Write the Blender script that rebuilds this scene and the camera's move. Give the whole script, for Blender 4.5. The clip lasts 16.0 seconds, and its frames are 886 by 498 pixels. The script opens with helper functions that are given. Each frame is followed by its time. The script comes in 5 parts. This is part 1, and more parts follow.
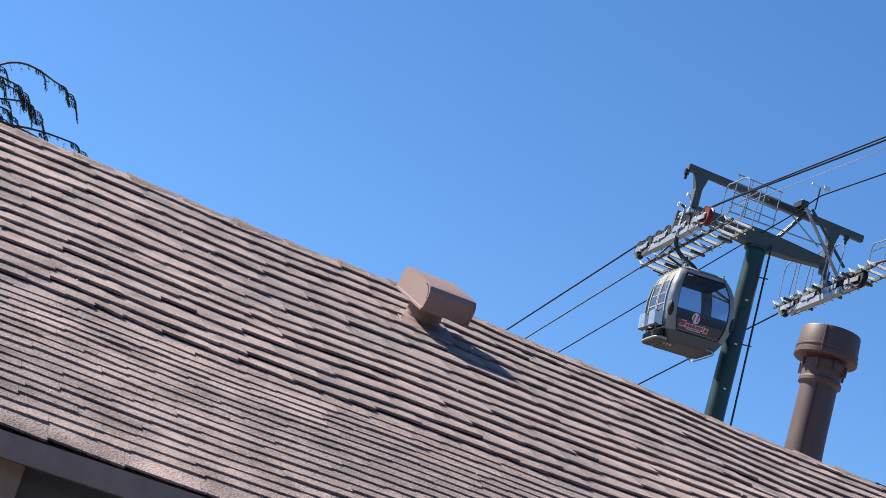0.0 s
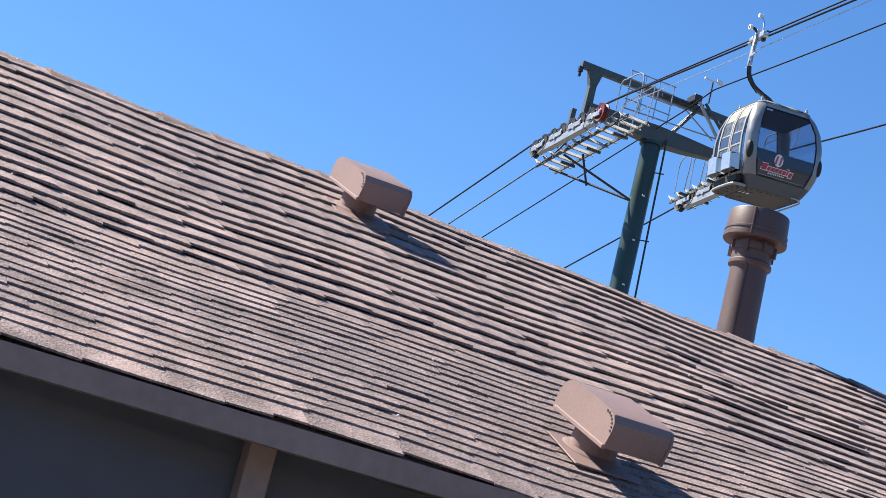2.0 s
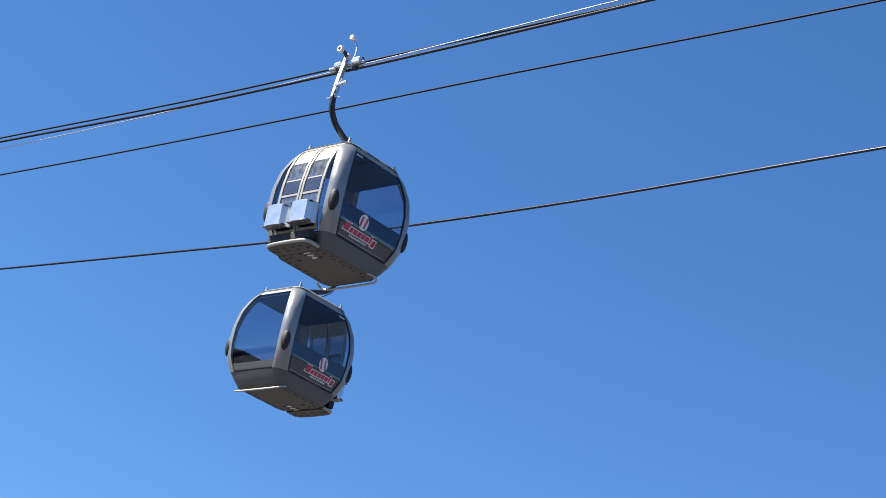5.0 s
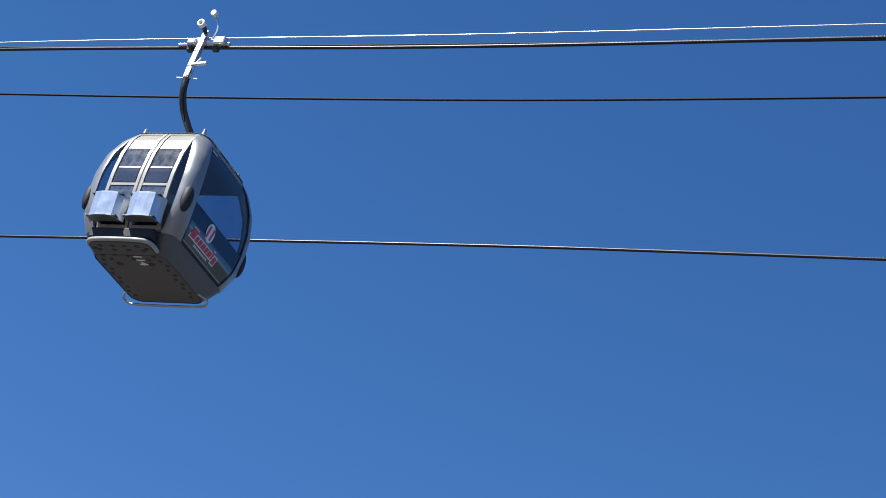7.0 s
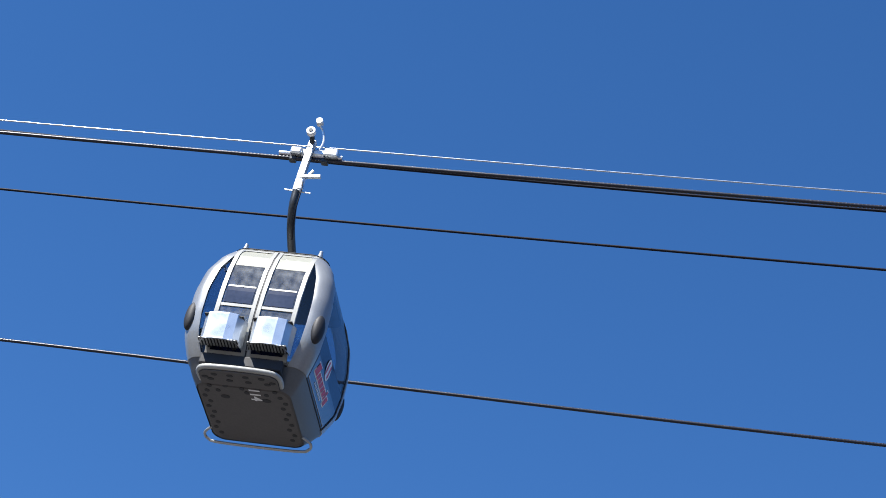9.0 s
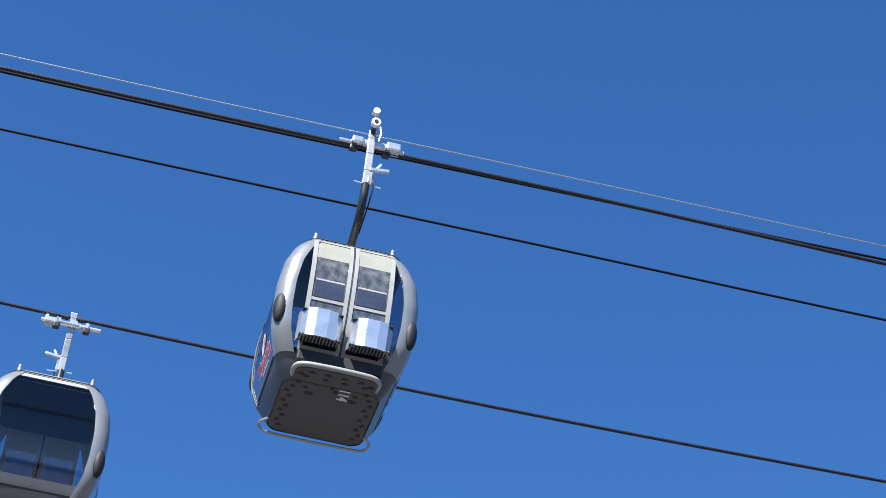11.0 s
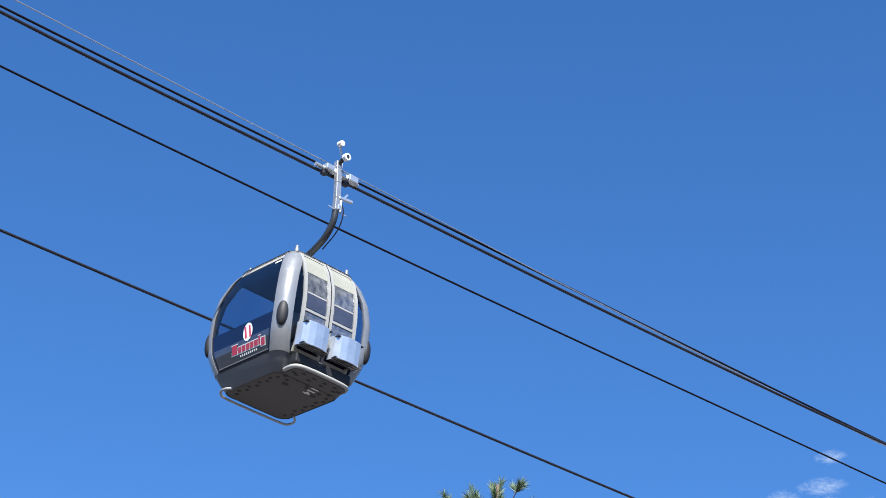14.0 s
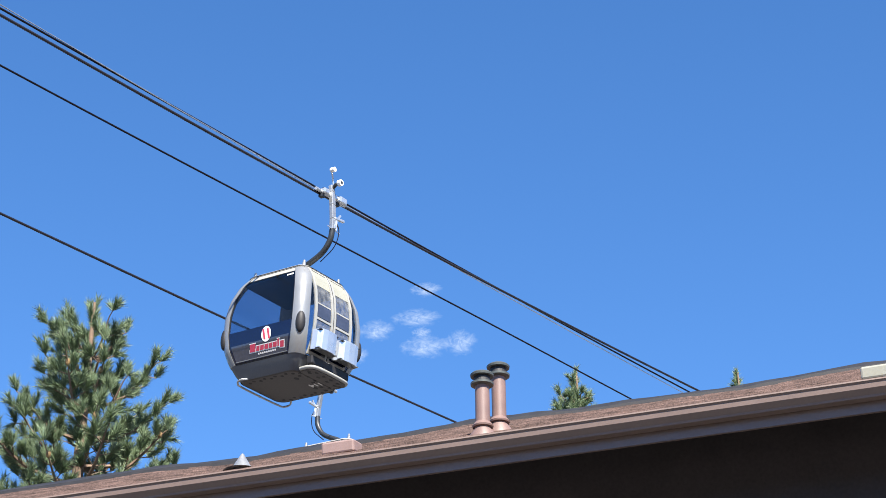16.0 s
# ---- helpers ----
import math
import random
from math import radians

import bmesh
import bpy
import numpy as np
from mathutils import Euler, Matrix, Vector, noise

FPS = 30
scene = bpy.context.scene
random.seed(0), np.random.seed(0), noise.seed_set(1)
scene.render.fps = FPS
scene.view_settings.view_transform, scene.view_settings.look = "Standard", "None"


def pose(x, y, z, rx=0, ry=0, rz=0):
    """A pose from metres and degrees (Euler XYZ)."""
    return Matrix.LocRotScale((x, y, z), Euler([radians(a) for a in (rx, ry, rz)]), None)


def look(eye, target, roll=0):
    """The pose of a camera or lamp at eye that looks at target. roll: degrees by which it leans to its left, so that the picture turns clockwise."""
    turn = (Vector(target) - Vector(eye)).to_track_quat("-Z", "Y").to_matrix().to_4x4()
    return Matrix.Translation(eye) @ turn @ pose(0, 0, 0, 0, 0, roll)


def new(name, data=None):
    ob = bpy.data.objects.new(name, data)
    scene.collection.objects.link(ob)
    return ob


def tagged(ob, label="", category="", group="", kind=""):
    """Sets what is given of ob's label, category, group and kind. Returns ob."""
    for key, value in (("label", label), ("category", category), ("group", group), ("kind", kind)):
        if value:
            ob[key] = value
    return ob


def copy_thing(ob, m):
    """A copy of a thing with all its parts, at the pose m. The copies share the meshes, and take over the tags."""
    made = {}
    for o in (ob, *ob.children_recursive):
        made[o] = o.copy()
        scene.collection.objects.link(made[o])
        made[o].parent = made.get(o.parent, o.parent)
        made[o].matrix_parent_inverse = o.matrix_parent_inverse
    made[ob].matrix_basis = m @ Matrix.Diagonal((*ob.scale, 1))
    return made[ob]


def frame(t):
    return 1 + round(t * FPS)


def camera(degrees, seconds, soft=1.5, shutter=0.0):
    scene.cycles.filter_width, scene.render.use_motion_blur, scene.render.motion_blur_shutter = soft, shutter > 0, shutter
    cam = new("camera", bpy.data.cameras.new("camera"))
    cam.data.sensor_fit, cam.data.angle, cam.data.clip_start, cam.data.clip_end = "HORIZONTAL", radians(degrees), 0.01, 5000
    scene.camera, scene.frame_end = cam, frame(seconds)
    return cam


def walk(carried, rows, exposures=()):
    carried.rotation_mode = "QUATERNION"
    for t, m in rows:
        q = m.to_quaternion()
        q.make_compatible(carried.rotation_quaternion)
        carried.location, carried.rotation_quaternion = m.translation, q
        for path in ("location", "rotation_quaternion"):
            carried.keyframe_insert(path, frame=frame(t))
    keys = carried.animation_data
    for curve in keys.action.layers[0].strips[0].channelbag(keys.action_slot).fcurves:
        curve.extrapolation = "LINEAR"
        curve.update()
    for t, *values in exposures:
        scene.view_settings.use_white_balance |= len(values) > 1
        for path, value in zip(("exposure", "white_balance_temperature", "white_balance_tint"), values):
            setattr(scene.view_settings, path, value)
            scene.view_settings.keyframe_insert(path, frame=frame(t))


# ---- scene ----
cam = camera(24.48, 16.0, soft=0.8)
walk(cam, [
    (0, pose(0.024, 0.087, 1.637, 107.270, -16.027, 69.830)),
    (0.5, pose(-0.050, 0.099, 1.628, 106.837, -16.025, 69.946)),
    (1, pose(-0.153, 0.152, 1.640, 106.282, -15.602, 69.619)),
    (1.5, pose(-0.204, 0.072, 1.591, 105.665, -14.534, 68.786)),
    (2, pose(-0.234, -0.030, 1.554, 105.294, -13.578, 67.230)),
    (2.5, pose(-0.163, -0.064, 1.540, 105.872, -12.710, 64.871)),
    (3, pose(-0.169, -0.088, 1.521, 107.363, -12.319, 61.494)),
    (3.5, pose(-0.306, -0.210, 1.528, 109.580, -12.249, 57.205)),
    (4, pose(-0.391, -0.242, 1.544, 111.891, -12.917, 51.797)),
    (4.5, pose(-0.443, -0.142, 1.610, 113.872, -13.284, 46.015)),
    (5, pose(-0.300, -0.084, 1.583, 115.761, -14.112, 40.352)),
    (5.2, pose(-0.252, -0.080, 1.579, 116.350, -14.110, 38.426)),
    (7.3, pose(-0.211, 0.041, 1.633, 124.128, -14.744, 16.658)),
    (7.5, pose(-0.126, -0.016, 1.622, 124.776, -14.566, 15.251)),
    (8, pose(0.071, -0.037, 1.586, 126.699, -13.713, 11.696)),
    (8.5, pose(0.269, 0.147, 1.556, 128.590, -12.485, 8.520)),
    (9, pose(0.434, 0.268, 1.606, 129.761, -11.232, 4.705)),
    (9.5, pose(0.614, 0.235, 1.660, 129.987, -9.585, 0.633)),
    (10, pose(0.741, 0.249, 1.712, 129.793, -7.914, -3.882)),
    (10.2, pose(0.782, 0.240, 1.728, 129.682, -7.263, -5.650)),
    (12.3, pose(-0.141, -0.917, 1.442, 126.402, -2.347, -28.475)),
    (12.5, pose(-0.092, -0.986, 1.438, 125.880, -2.139, -30.200)),
    (13, pose(0.223, -0.942, 1.489, 124.824, -1.969, -34.591)),
    (13.5, pose(0.621, -0.990, 1.562, 123.682, -2.250, -39.058)),
    (14, pose(0.800, -1.305, 1.498, 122.319, -2.299, -42.948)),
    (14.5, pose(0.664, -1.433, 1.426, 120.747, -1.973, -46.487)),
    (15, pose(1.030, -1.241, 1.530, 119.549, -1.619, -49.033)),
    (15.5, pose(0.856, -1.342, 1.470, 118.457, -0.659, -51.536)),
    (16, pose(0.732, -1.403, 1.415, 117.593, 0.513, -54.023)),
], exposures=[
    (0, 0.80, 6950, 10), (1, 0.86, 6950, 10), (2.3, 1.05, 6950, 10), (3.5, 0.88, 6950, 10), (4.5, 0.93, 6850, 10), (5.2, 0.86, 6750, 10), (7.5, 0.50, 6300, 10),
    (8.0, 0.58, 6300, 10), (8.6, 0.80, 6300, 10), (9.8, 0.86, 6200, 10), (12.5, 0.95, 6150, 10), (13.5, 0.97, 6150, 10), (14.5, 1.05, 6450, 10), (16, 1.26, 6750, 10)])

# sky and sun
SUN_AZ, SUN_EL = -142.0, 47.0
sun_dir = Vector((math.sin(radians(SUN_AZ)) * math.cos(radians(SUN_EL)),
                  math.cos(radians(SUN_AZ)) * math.cos(radians(SUN_EL)), math.sin(radians(SUN_EL))))
world = bpy.data.worlds.new("sky")
scene.world = world
world.use_nodes = True
wt = world.node_tree
sky = wt.nodes.new("ShaderNodeTexSky")
sky.sky_type = "NISHITA"
sky.sun_disc = False
sky.sun_elevation = radians(SUN_EL)
sky.sun_rotation = radians(SUN_AZ)
sky.altitude = 1900
sky.air_density, sky.dust_density, sky.ozone_density = 1.0, 0.1, 3.5
tone = wt.nodes.new("ShaderNodeHueSaturation")
tone.inputs["Saturation"].default_value = 1.22
tone.inputs["Hue"].default_value = 0.504
wt.links.new(sky.outputs[0], tone.inputs["Color"])
wt.links.new(tone.outputs[0], wt.nodes["Background"].inputs[0])
wt.nodes["Background"].inputs[1].default_value = 0.113
sun = new("sun", bpy.data.lights.new("sun", "SUN"))
sun.data.energy, sun.data.angle, sun.data.color = 5.5, radians(0.53), (1.0, 0.95, 0.88)
sun.matrix_world = look(sun_dir * 50, (0, 0, 0))


# ---- materials ----
def nodes_of(name):
    m = bpy.data.materials.new(name)
    m.use_nodes = True
    t = m.node_tree
    return m, t, t.nodes["Principled BSDF"], t.nodes.new, t.links.new


def paint(name, color, rough=0.5, metal=0.0, vary=0.25, scale=6.0, fine=60.0, bump=0.1, per_piece=0.0, coat=0.0, narrow=0.0):
    """A surface with broad stains, fine grain and slight relief."""
    m, t, b, n, l = nodes_of(name)
    co = n("ShaderNodeTexCoord")
    big, small = n("ShaderNodeTexNoise"), n("ShaderNodeTexNoise")
    big.inputs["Scale"].default_value, small.inputs["Scale"].default_value = scale, fine
    big.inputs["Detail"].default_value = small.inputs["Detail"].default_value = 5
    l(co.outputs["Object"], big.inputs["Vector"]), l(co.outputs["Object"], small.inputs["Vector"])
    mix = n("ShaderNodeMath")
    mix.operation = "MULTIPLY_ADD"
    mix.inputs[1].default_value = 0.5
    l(big.outputs["Fac"], mix.inputs[0])
    half = n("ShaderNodeMath")
    half.operation = "MULTIPLY"
    half.inputs[1].default_value = 0.5
    l(small.outputs["Fac"], half.inputs[0]), l(half.outputs[0], mix.inputs[2])
    ramp = n("ShaderNodeValToRGB")
    lo, hi = 1 - vary, 1 + vary
    ramp.color_ramp.elements[0].position, ramp.color_ramp.elements[1].position = 0.3 + narrow, 0.7 - narrow
    ramp.color_ramp.elements[0].color = (*[min(1, c * lo) for c in color], 1)
    ramp.color_ramp.elements[1].color = (*[min(1, c * hi) for c in color], 1)
    l(mix.outputs[0], ramp.inputs[0])
    out = ramp.outputs[0]
    if per_piece:
        info, hsv = n("ShaderNodeObjectInfo"), n("ShaderNodeHueSaturation")
        geo = n("ShaderNodeNewGeometry")
        add = n("ShaderNodeMath")
        l(info.outputs["Random"], add.inputs[0]), l(geo.outputs["Random Per Island"], add.inputs[1])
        fr = n("ShaderNodeMath")
        fr.operation = "FRACT"
        l(add.outputs[0], fr.inputs[0])
        rng = n("ShaderNodeMapRange")
        rng.inputs["To Min"].default_value, rng.inputs["To Max"].default_value = 1 - per_piece, 1 + per_piece
        l(fr.outputs[0], rng.inputs["Value"]), l(rng.outputs[0], hsv.inputs["Value"])
        l(out, hsv.inputs["Color"])
        out = hsv.outputs[0]
    l(out, b.inputs["Base Color"])
    rr = n("ShaderNodeMapRange")
    rr.inputs["To Min"].default_value, rr.inputs["To Max"].default_value = max(0.03, rough - 0.1), min(1, rough + 0.1)
    l(big.outputs["Fac"], rr.inputs["Value"]), l(rr.outputs[0], b.inputs["Roughness"])
    b.inputs["Metallic"].default_value = metal
    b.inputs["Coat Weight"].default_value = coat
    if bump:
        bp = n("ShaderNodeBump")
        bp.inputs["Strength"].default_value, bp.inputs["Distance"].default_value = bump, 0.01
        l(small.outputs["Fac"], bp.inputs["Height"]), l(bp.outputs[0], b.inputs["Normal"])
    return m


def tinted_glass(name, tint, gloss=0.06, haze=0.0):
    m, t, b, n, l = nodes_of(name)
    tr, gl, mx = n("ShaderNodeBsdfTransparent"), n("ShaderNodeBsdfGlossy"), n("ShaderNodeMixShader")
    tr.inputs[0].default_value = (*tint, 1)
    gl.inputs["Roughness"].default_value = 0.04
    lw, pw, ad = n("ShaderNodeLayerWeight"), n("ShaderNodeMath"), n("ShaderNodeMath")
    lw.inputs[0].default_value = 0.5
    pw.operation, pw.inputs[1].default_value = "POWER", 4.0
    ad.operation, ad.inputs[1].default_value, ad.inputs[2].default_value = "MULTIPLY_ADD", 0.6, 0.02 + gloss
    l(lw.outputs["Facing"], pw.inputs[0]), l(pw.outputs[0], ad.inputs[0]), l(ad.outputs[0], mx.inputs[0])
    l(tr.outputs[0], mx.inputs[1]), l(gl.outputs[0], mx.inputs[2])
    out = mx.outputs[0]
    # patchy white diffuse: scratched acrylic, with pale reflections put into the colour
    if haze:
        df, m2, nz, mr = n("ShaderNodeBsdfDiffuse"), n("ShaderNodeMixShader"), n("ShaderNodeTexNoise"), n("ShaderNodeMapRange")
        df.inputs[0].default_value = (0.55, 0.56, 0.55, 1)
        nz.inputs["Scale"].default_value = 4.0
        mr.inputs["From Min"].default_value, mr.inputs["From Max"].default_value = 0.35, 0.65
        mr.inputs["To Min"].default_value, mr.inputs["To Max"].default_value = haze * 0.4, haze * 1.6
        l(nz.outputs["Fac"], mr.inputs["Value"]), l(mr.outputs[0], m2.inputs[0])
        l(out, m2.inputs[1]), l(df.outputs[0], m2.inputs[2])
        out = m2.outputs[0]
    l(out, t.nodes["Material Output"].inputs[0])
    return m


def weathered(m, grey, warm, scale, amount):
    """Broad patches of bleached and of warmer weathering over a surface's own colour."""
    t = m.node_tree
    b = t.nodes["Principled BSDF"]
    src = b.inputs["Base Color"].links[0].from_socket
    n, l = t.nodes.new, t.links.new
    geo, nz, rp, mx = n("ShaderNodeNewGeometry"), n("ShaderNodeTexNoise"), n("ShaderNodeValToRGB"), n("ShaderNodeMix")
    nz.inputs["Scale"].default_value, nz.inputs["Detail"].default_value = scale, 6
    nz.inputs["Roughness"].default_value = 0.65
    rp.color_ramp.elements[0].position, rp.color_ramp.elements[1].position = 0.36, 0.64
    rp.color_ramp.elements[0].color, rp.color_ramp.elements[1].color = (*grey, 1), (*warm, 1)
    mx.data_type, mx.blend_type = "RGBA", "MULTIPLY"
    mx.inputs["Factor"].default_value = amount
    l(geo.outputs["Position"], nz.inputs["Vector"]), l(nz.outputs["Fac"], rp.inputs[0])
    l(src, mx.inputs["A"]), l(rp.outputs[0], mx.inputs["B"])
    l(mx.outputs["Result"], b.inputs["Base Color"])
    return m


M_SHINGLE = weathered(paint("asphalt_shingle", (0.295, 0.225, 0.210), 0.95, 0, 0.5, 5.0, 120.0, 0.65, per_piece=0.07, narrow=0.1),
                      (0.74, 0.75, 0.78), (1.0, 0.97, 0.93), 1.3, 1.0)
M_SHINGLE2 = paint("far_roof_shingle", (0.115, 0.075, 0.064), 0.95, 0, 0.6, 5.0, 60.0, 0.6, per_piece=0.25, narrow=0.05)
# near black because the shade under the far eave is put into the colour
M_EAVE_SHADE = paint("shade_dark_eave_boards", (0.035, 0.028, 0.028), 0.8, 0, 0.3, 3.0, 30.0, 0.2)
M_RIDGE = paint("ridge_shingle", (0.22, 0.158, 0.142), 0.95, 0, 0.6, 5.0, 170.0, 0.9, per_piece=0.10)
M_BROWN = paint("brown_sheet_metal", (0.255, 0.176, 0.160), 0.6, 0.0, 0.12, 5.0, 90.0, 0.08)
M_FLUE = paint("dark_brown_flue_paint", (0.10, 0.064, 0.056), 0.5, 0.0, 0.18, 5.0, 90.0, 0.08)
M_PIPE = paint("weathered_pipe_paint", (0.19, 0.125, 0.11), 0.5, 0.0, 0.2, 5.0, 90.0, 0.06)
M_FASCIA = paint("dark_brown_wood", (0.31, 0.225, 0.19), 0.8, 0, 0.2, 2.0, 25.0, 0.0)
M_WALL = paint("dark_brown_siding", (0.15, 0.12, 0.115), 0.8, 0, 0.25, 2.0, 30.0, 0.2)
# grey-blue base stands in for part of what the panes would mirror
M_WINDOW = paint("reflection_tinted_pane", (0.10, 0.108, 0.13), 0.1, 0, 0.1, 1.0, 9.0, 0.0)
M_GALV = paint("galvanised_steel", (0.42, 0.43, 0.43), 0.42, 0.7, 0.22, 4.0, 50.0, 0.06)
M_TREAD = paint("pale_grip_tread", (0.50, 0.49, 0.45), 0.6, 0.0, 0.2, 6.0, 60.0, 0.1)
M_GREEN = paint("dark_green_tower_paint", (0.012, 0.045, 0.045), 0.4, 0, 0.3, 1.5, 30.0, 0.05)
M_STEEL = paint("grey_green_steel", (0.085, 0.098, 0.095), 0.5, 0.2, 0.25, 2.0, 40.0, 0.08)
M_RUBBER = paint("black_rubber", (0.015, 0.015, 0.017), 0.6, 0, 0.3, 8.0, 60.0, 0.1)
M_RED = paint("red_painted_wheel", (0.16, 0.025, 0.025), 0.5, 0, 0.2, 8.0, 60.0, 0.05)
M_ROPE = paint("dark_steel_rope", (0.022, 0.022, 0.030), 0.33, 0.25, 0.3, 20.0, 90.0, 0.0)
M_PALE = paint("pale_cable_sheath", (0.62, 0.66, 0.70), 0.30, 0.9, 0.1, 20.0, 90.0, 0.0)
M_CABLE = paint("black_cable_sheath", (0.008, 0.008, 0.014), 0.55, 0.0, 0.2, 20.0, 90.0, 0.1)
M_CABLE.node_tree.nodes["Principled BSDF"].inputs["Specular IOR Level"].default_value = 0.15
M_SILVER = paint("silver_cabin_frame", (0.26, 0.27, 0.275), 0.34, 0.3, 0.1, 3.0, 40.0, 0.02, coat=0.3)
M_SKIRT = paint("grey_cabin_skirt", (0.105, 0.113, 0.122), 0.42, 0.1, 0.12, 3.0, 40.0, 0.03)
M_ROOF = paint("pale_cabin_roof", (0.36, 0.36, 0.33), 0.4, 0.1, 0.12, 3.0, 40.0, 0.03)
M_NAVY = paint("navy_gloss_panel", (0.005, 0.010, 0.038), 0.16, 0, 0.2, 2.0, 30.0, 0.0, coat=0.15)
M_ALU = paint("brushed_aluminium", (0.62, 0.65, 0.67), 0.30, 0.72, 0.1, 6.0, 80.0, 0.03)
M_FLOOR = paint("grey_floor_pan", (0.092, 0.085, 0.08), 0.6, 0.1, 0.18, 4.0, 40.0, 0.05)
M_WHITE = paint("white_lettering", (0.78, 0.78, 0.76), 0.5, 0, 0.05, 6.0, 40.0, 0.0)
M_PINK = paint("red_lettering", (0.50, 0.05, 0.09), 0.45, 0, 0.08, 6.0, 40.0, 0.0)
M_DARK = paint("dark_hanger_paint", (0.035, 0.04, 0.045), 0.4, 0.3, 0.2, 5.0, 50.0, 0.05)
M_MILKY = paint("milky_door_panel", (0.31, 0.31, 0.255), 0.4, 0, 0.1, 5.0, 50.0, 0.02)
M_SEAT = paint("dark_seat_plastic", (0.03, 0.032, 0.04), 0.6, 0, 0.2, 4.0, 40.0, 0.1)
M_GLASS = tinted_glass("smoked_window", (0.77, 0.80, 0.845), 0.015)
M_GLASS2 = tinted_glass("door_window", (0.50, 0.53, 0.57), 0.10, haze=0.12)
M_STRIP = paint("smoked_lower_pane", (0.045, 0.05, 0.072), 0.1, 0, 0.3, 1.5, 20.0, 0.0, coat=0.8)
M_GUTTER = paint("tan_gutter_paint", (0.165, 0.12, 0.102), 0.4, 0, 0.1, 2.0, 40.0, 0.03)
M_BARK = paint("pine_bark", (0.19, 0.13, 0.09), 0.9, 0, 0.4, 5.0, 30.0, 0.6)
M_NEEDLE = paint("pine_needles", (0.14, 0.195, 0.10), 0.55, 0, 0.35, 1.2, 12.0, 0.0, per_piece=0.45)
M_TWIG = paint("dry_dark_twig", (0.06, 0.055, 0.04), 0.8, 0, 0.3, 5.0, 30.0, 0.2)
M_CONE = paint("pine_cone", (0.22, 0.14, 0.06), 0.8, 0, 0.3, 9.0, 50.0, 0.3)
M_SKY_BLOCK = paint("horizon_light_block", (0.045, 0.055, 0.03), 0.95, 0, 0.5, 0.01, 0.15, 0.0)
M_GROUND = paint("worn_asphalt_ground", (0.105, 0.10, 0.095), 0.9, 0, 0.35, 0.15, 8.0, 0.3)


# ---- mesh helpers ----
def part(name, bm, material, parent=None, label=""):
    me = bpy.data.meshes.new(name)
    bm.to_mesh(me)
    bm.free()
    me.materials.append(material)
    ob = new(name, me)
    if parent is not None:
        ob.parent = parent
    if label:
        ob["label"] = label
    return ob


def smooth(ob, angle=40):
    for p in ob.data.polygons:
        p.use_smooth = True
    ob.data.set_sharp_from_angle(angle=radians(angle))
    return ob


def box(bm, c, s, m=None, bevel=0.0):
    made = bmesh.ops.create_cube(bm, size=1.0)["verts"]
    mat = Matrix.Translation(c) @ (m or Matrix()) @ Matrix.Diagonal((*s, 1))
    bmesh.ops.transform(bm, matrix=mat, verts=made)
    if bevel:
        edges = list({e for v in made for e in v.link_edges})
        bmesh.ops.bevel(bm, geom=edges, offset=bevel, segments=2, affect="EDGES", profile=0.5)


def beam(bm, a, b, w, h, bevel=0.0, up=(0, 0, 1)):
    """A box bar from a to b, w wide and h high."""
    a, b = Vector(a), Vector(b)
    x = (b - a).normalized()
    y = Vector(up).cross(x)
    y = y.normalized() if y.length > 1e-4 else x.orthogonal().normalized()
    z = x.cross(y)
    m = Matrix((x, y, z)).transposed().to_4x4()
    box(bm, (a + b) / 2, ((b - a).length, w, h), m, bevel)


def rod(bm, a, b, r, r2=None, n=12):
    a, b = Vector(a), Vector(b)
    q = (b - a).to_track_quat("Z", "Y").to_matrix().to_4x4()
    bmesh.ops.create_cone(bm, cap_ends=True, segments=n, radius1=r, radius2=r if r2 is None else r2,
                          depth=(b - a).length, matrix=Matrix.Translation((a + b) / 2) @ q)


def tube(bm, pts, r, n=8, flat=1.0):
    """A round bar along a bent line; r may be one radius or one for each point."""
    pts = [Vector(p) for p in pts]
    rad = r if isinstance(r, (list, tuple)) else [r] * len(pts)
    rings, side = [], None
    for i, p in enumerate(pts):
        d = (pts[min(i + 1, len(pts) - 1)] - pts[max(i - 1, 0)]).normalized()
        if side is None:
            side = d.orthogonal().normalized()
        side = (side - d * side.dot(d)).normalized()
        up = d.cross(side)
        rings.append([bm.verts.new(p + (side * math.cos(k * math.tau / n) * flat + up * math.sin(k * math.tau / n)) * rad[i]) for k in range(n)])
    for a, b in zip(rings, rings[1:]):
        for k in range(n):
            bm.faces.new((a[k], a[(k + 1) % n], b[(k + 1) % n], b[k]))
    bm.faces.new(rings[0][::-1]), bm.faces.new(rings[-1])


def bent(pts, steps=6):
    """A smooth line through the points."""
    p = [Vector(q) for q in pts]
    p = [2 * p[0] - p[1]] + p + [2 * p[-1] - p[-2]]
    out = []
    for i in range(1, len(p) - 2):
        for k in range(steps):
            t = k / steps
            a, b, c, d = p[i - 1:i + 3]
            out.append(0.5 * (2 * b + (c - a) * t + (2 * a - 5 * b + 4 * c - d) * t * t + (3 * b - a - 3 * c + d) * t ** 3))
    return out + [p[-2]]


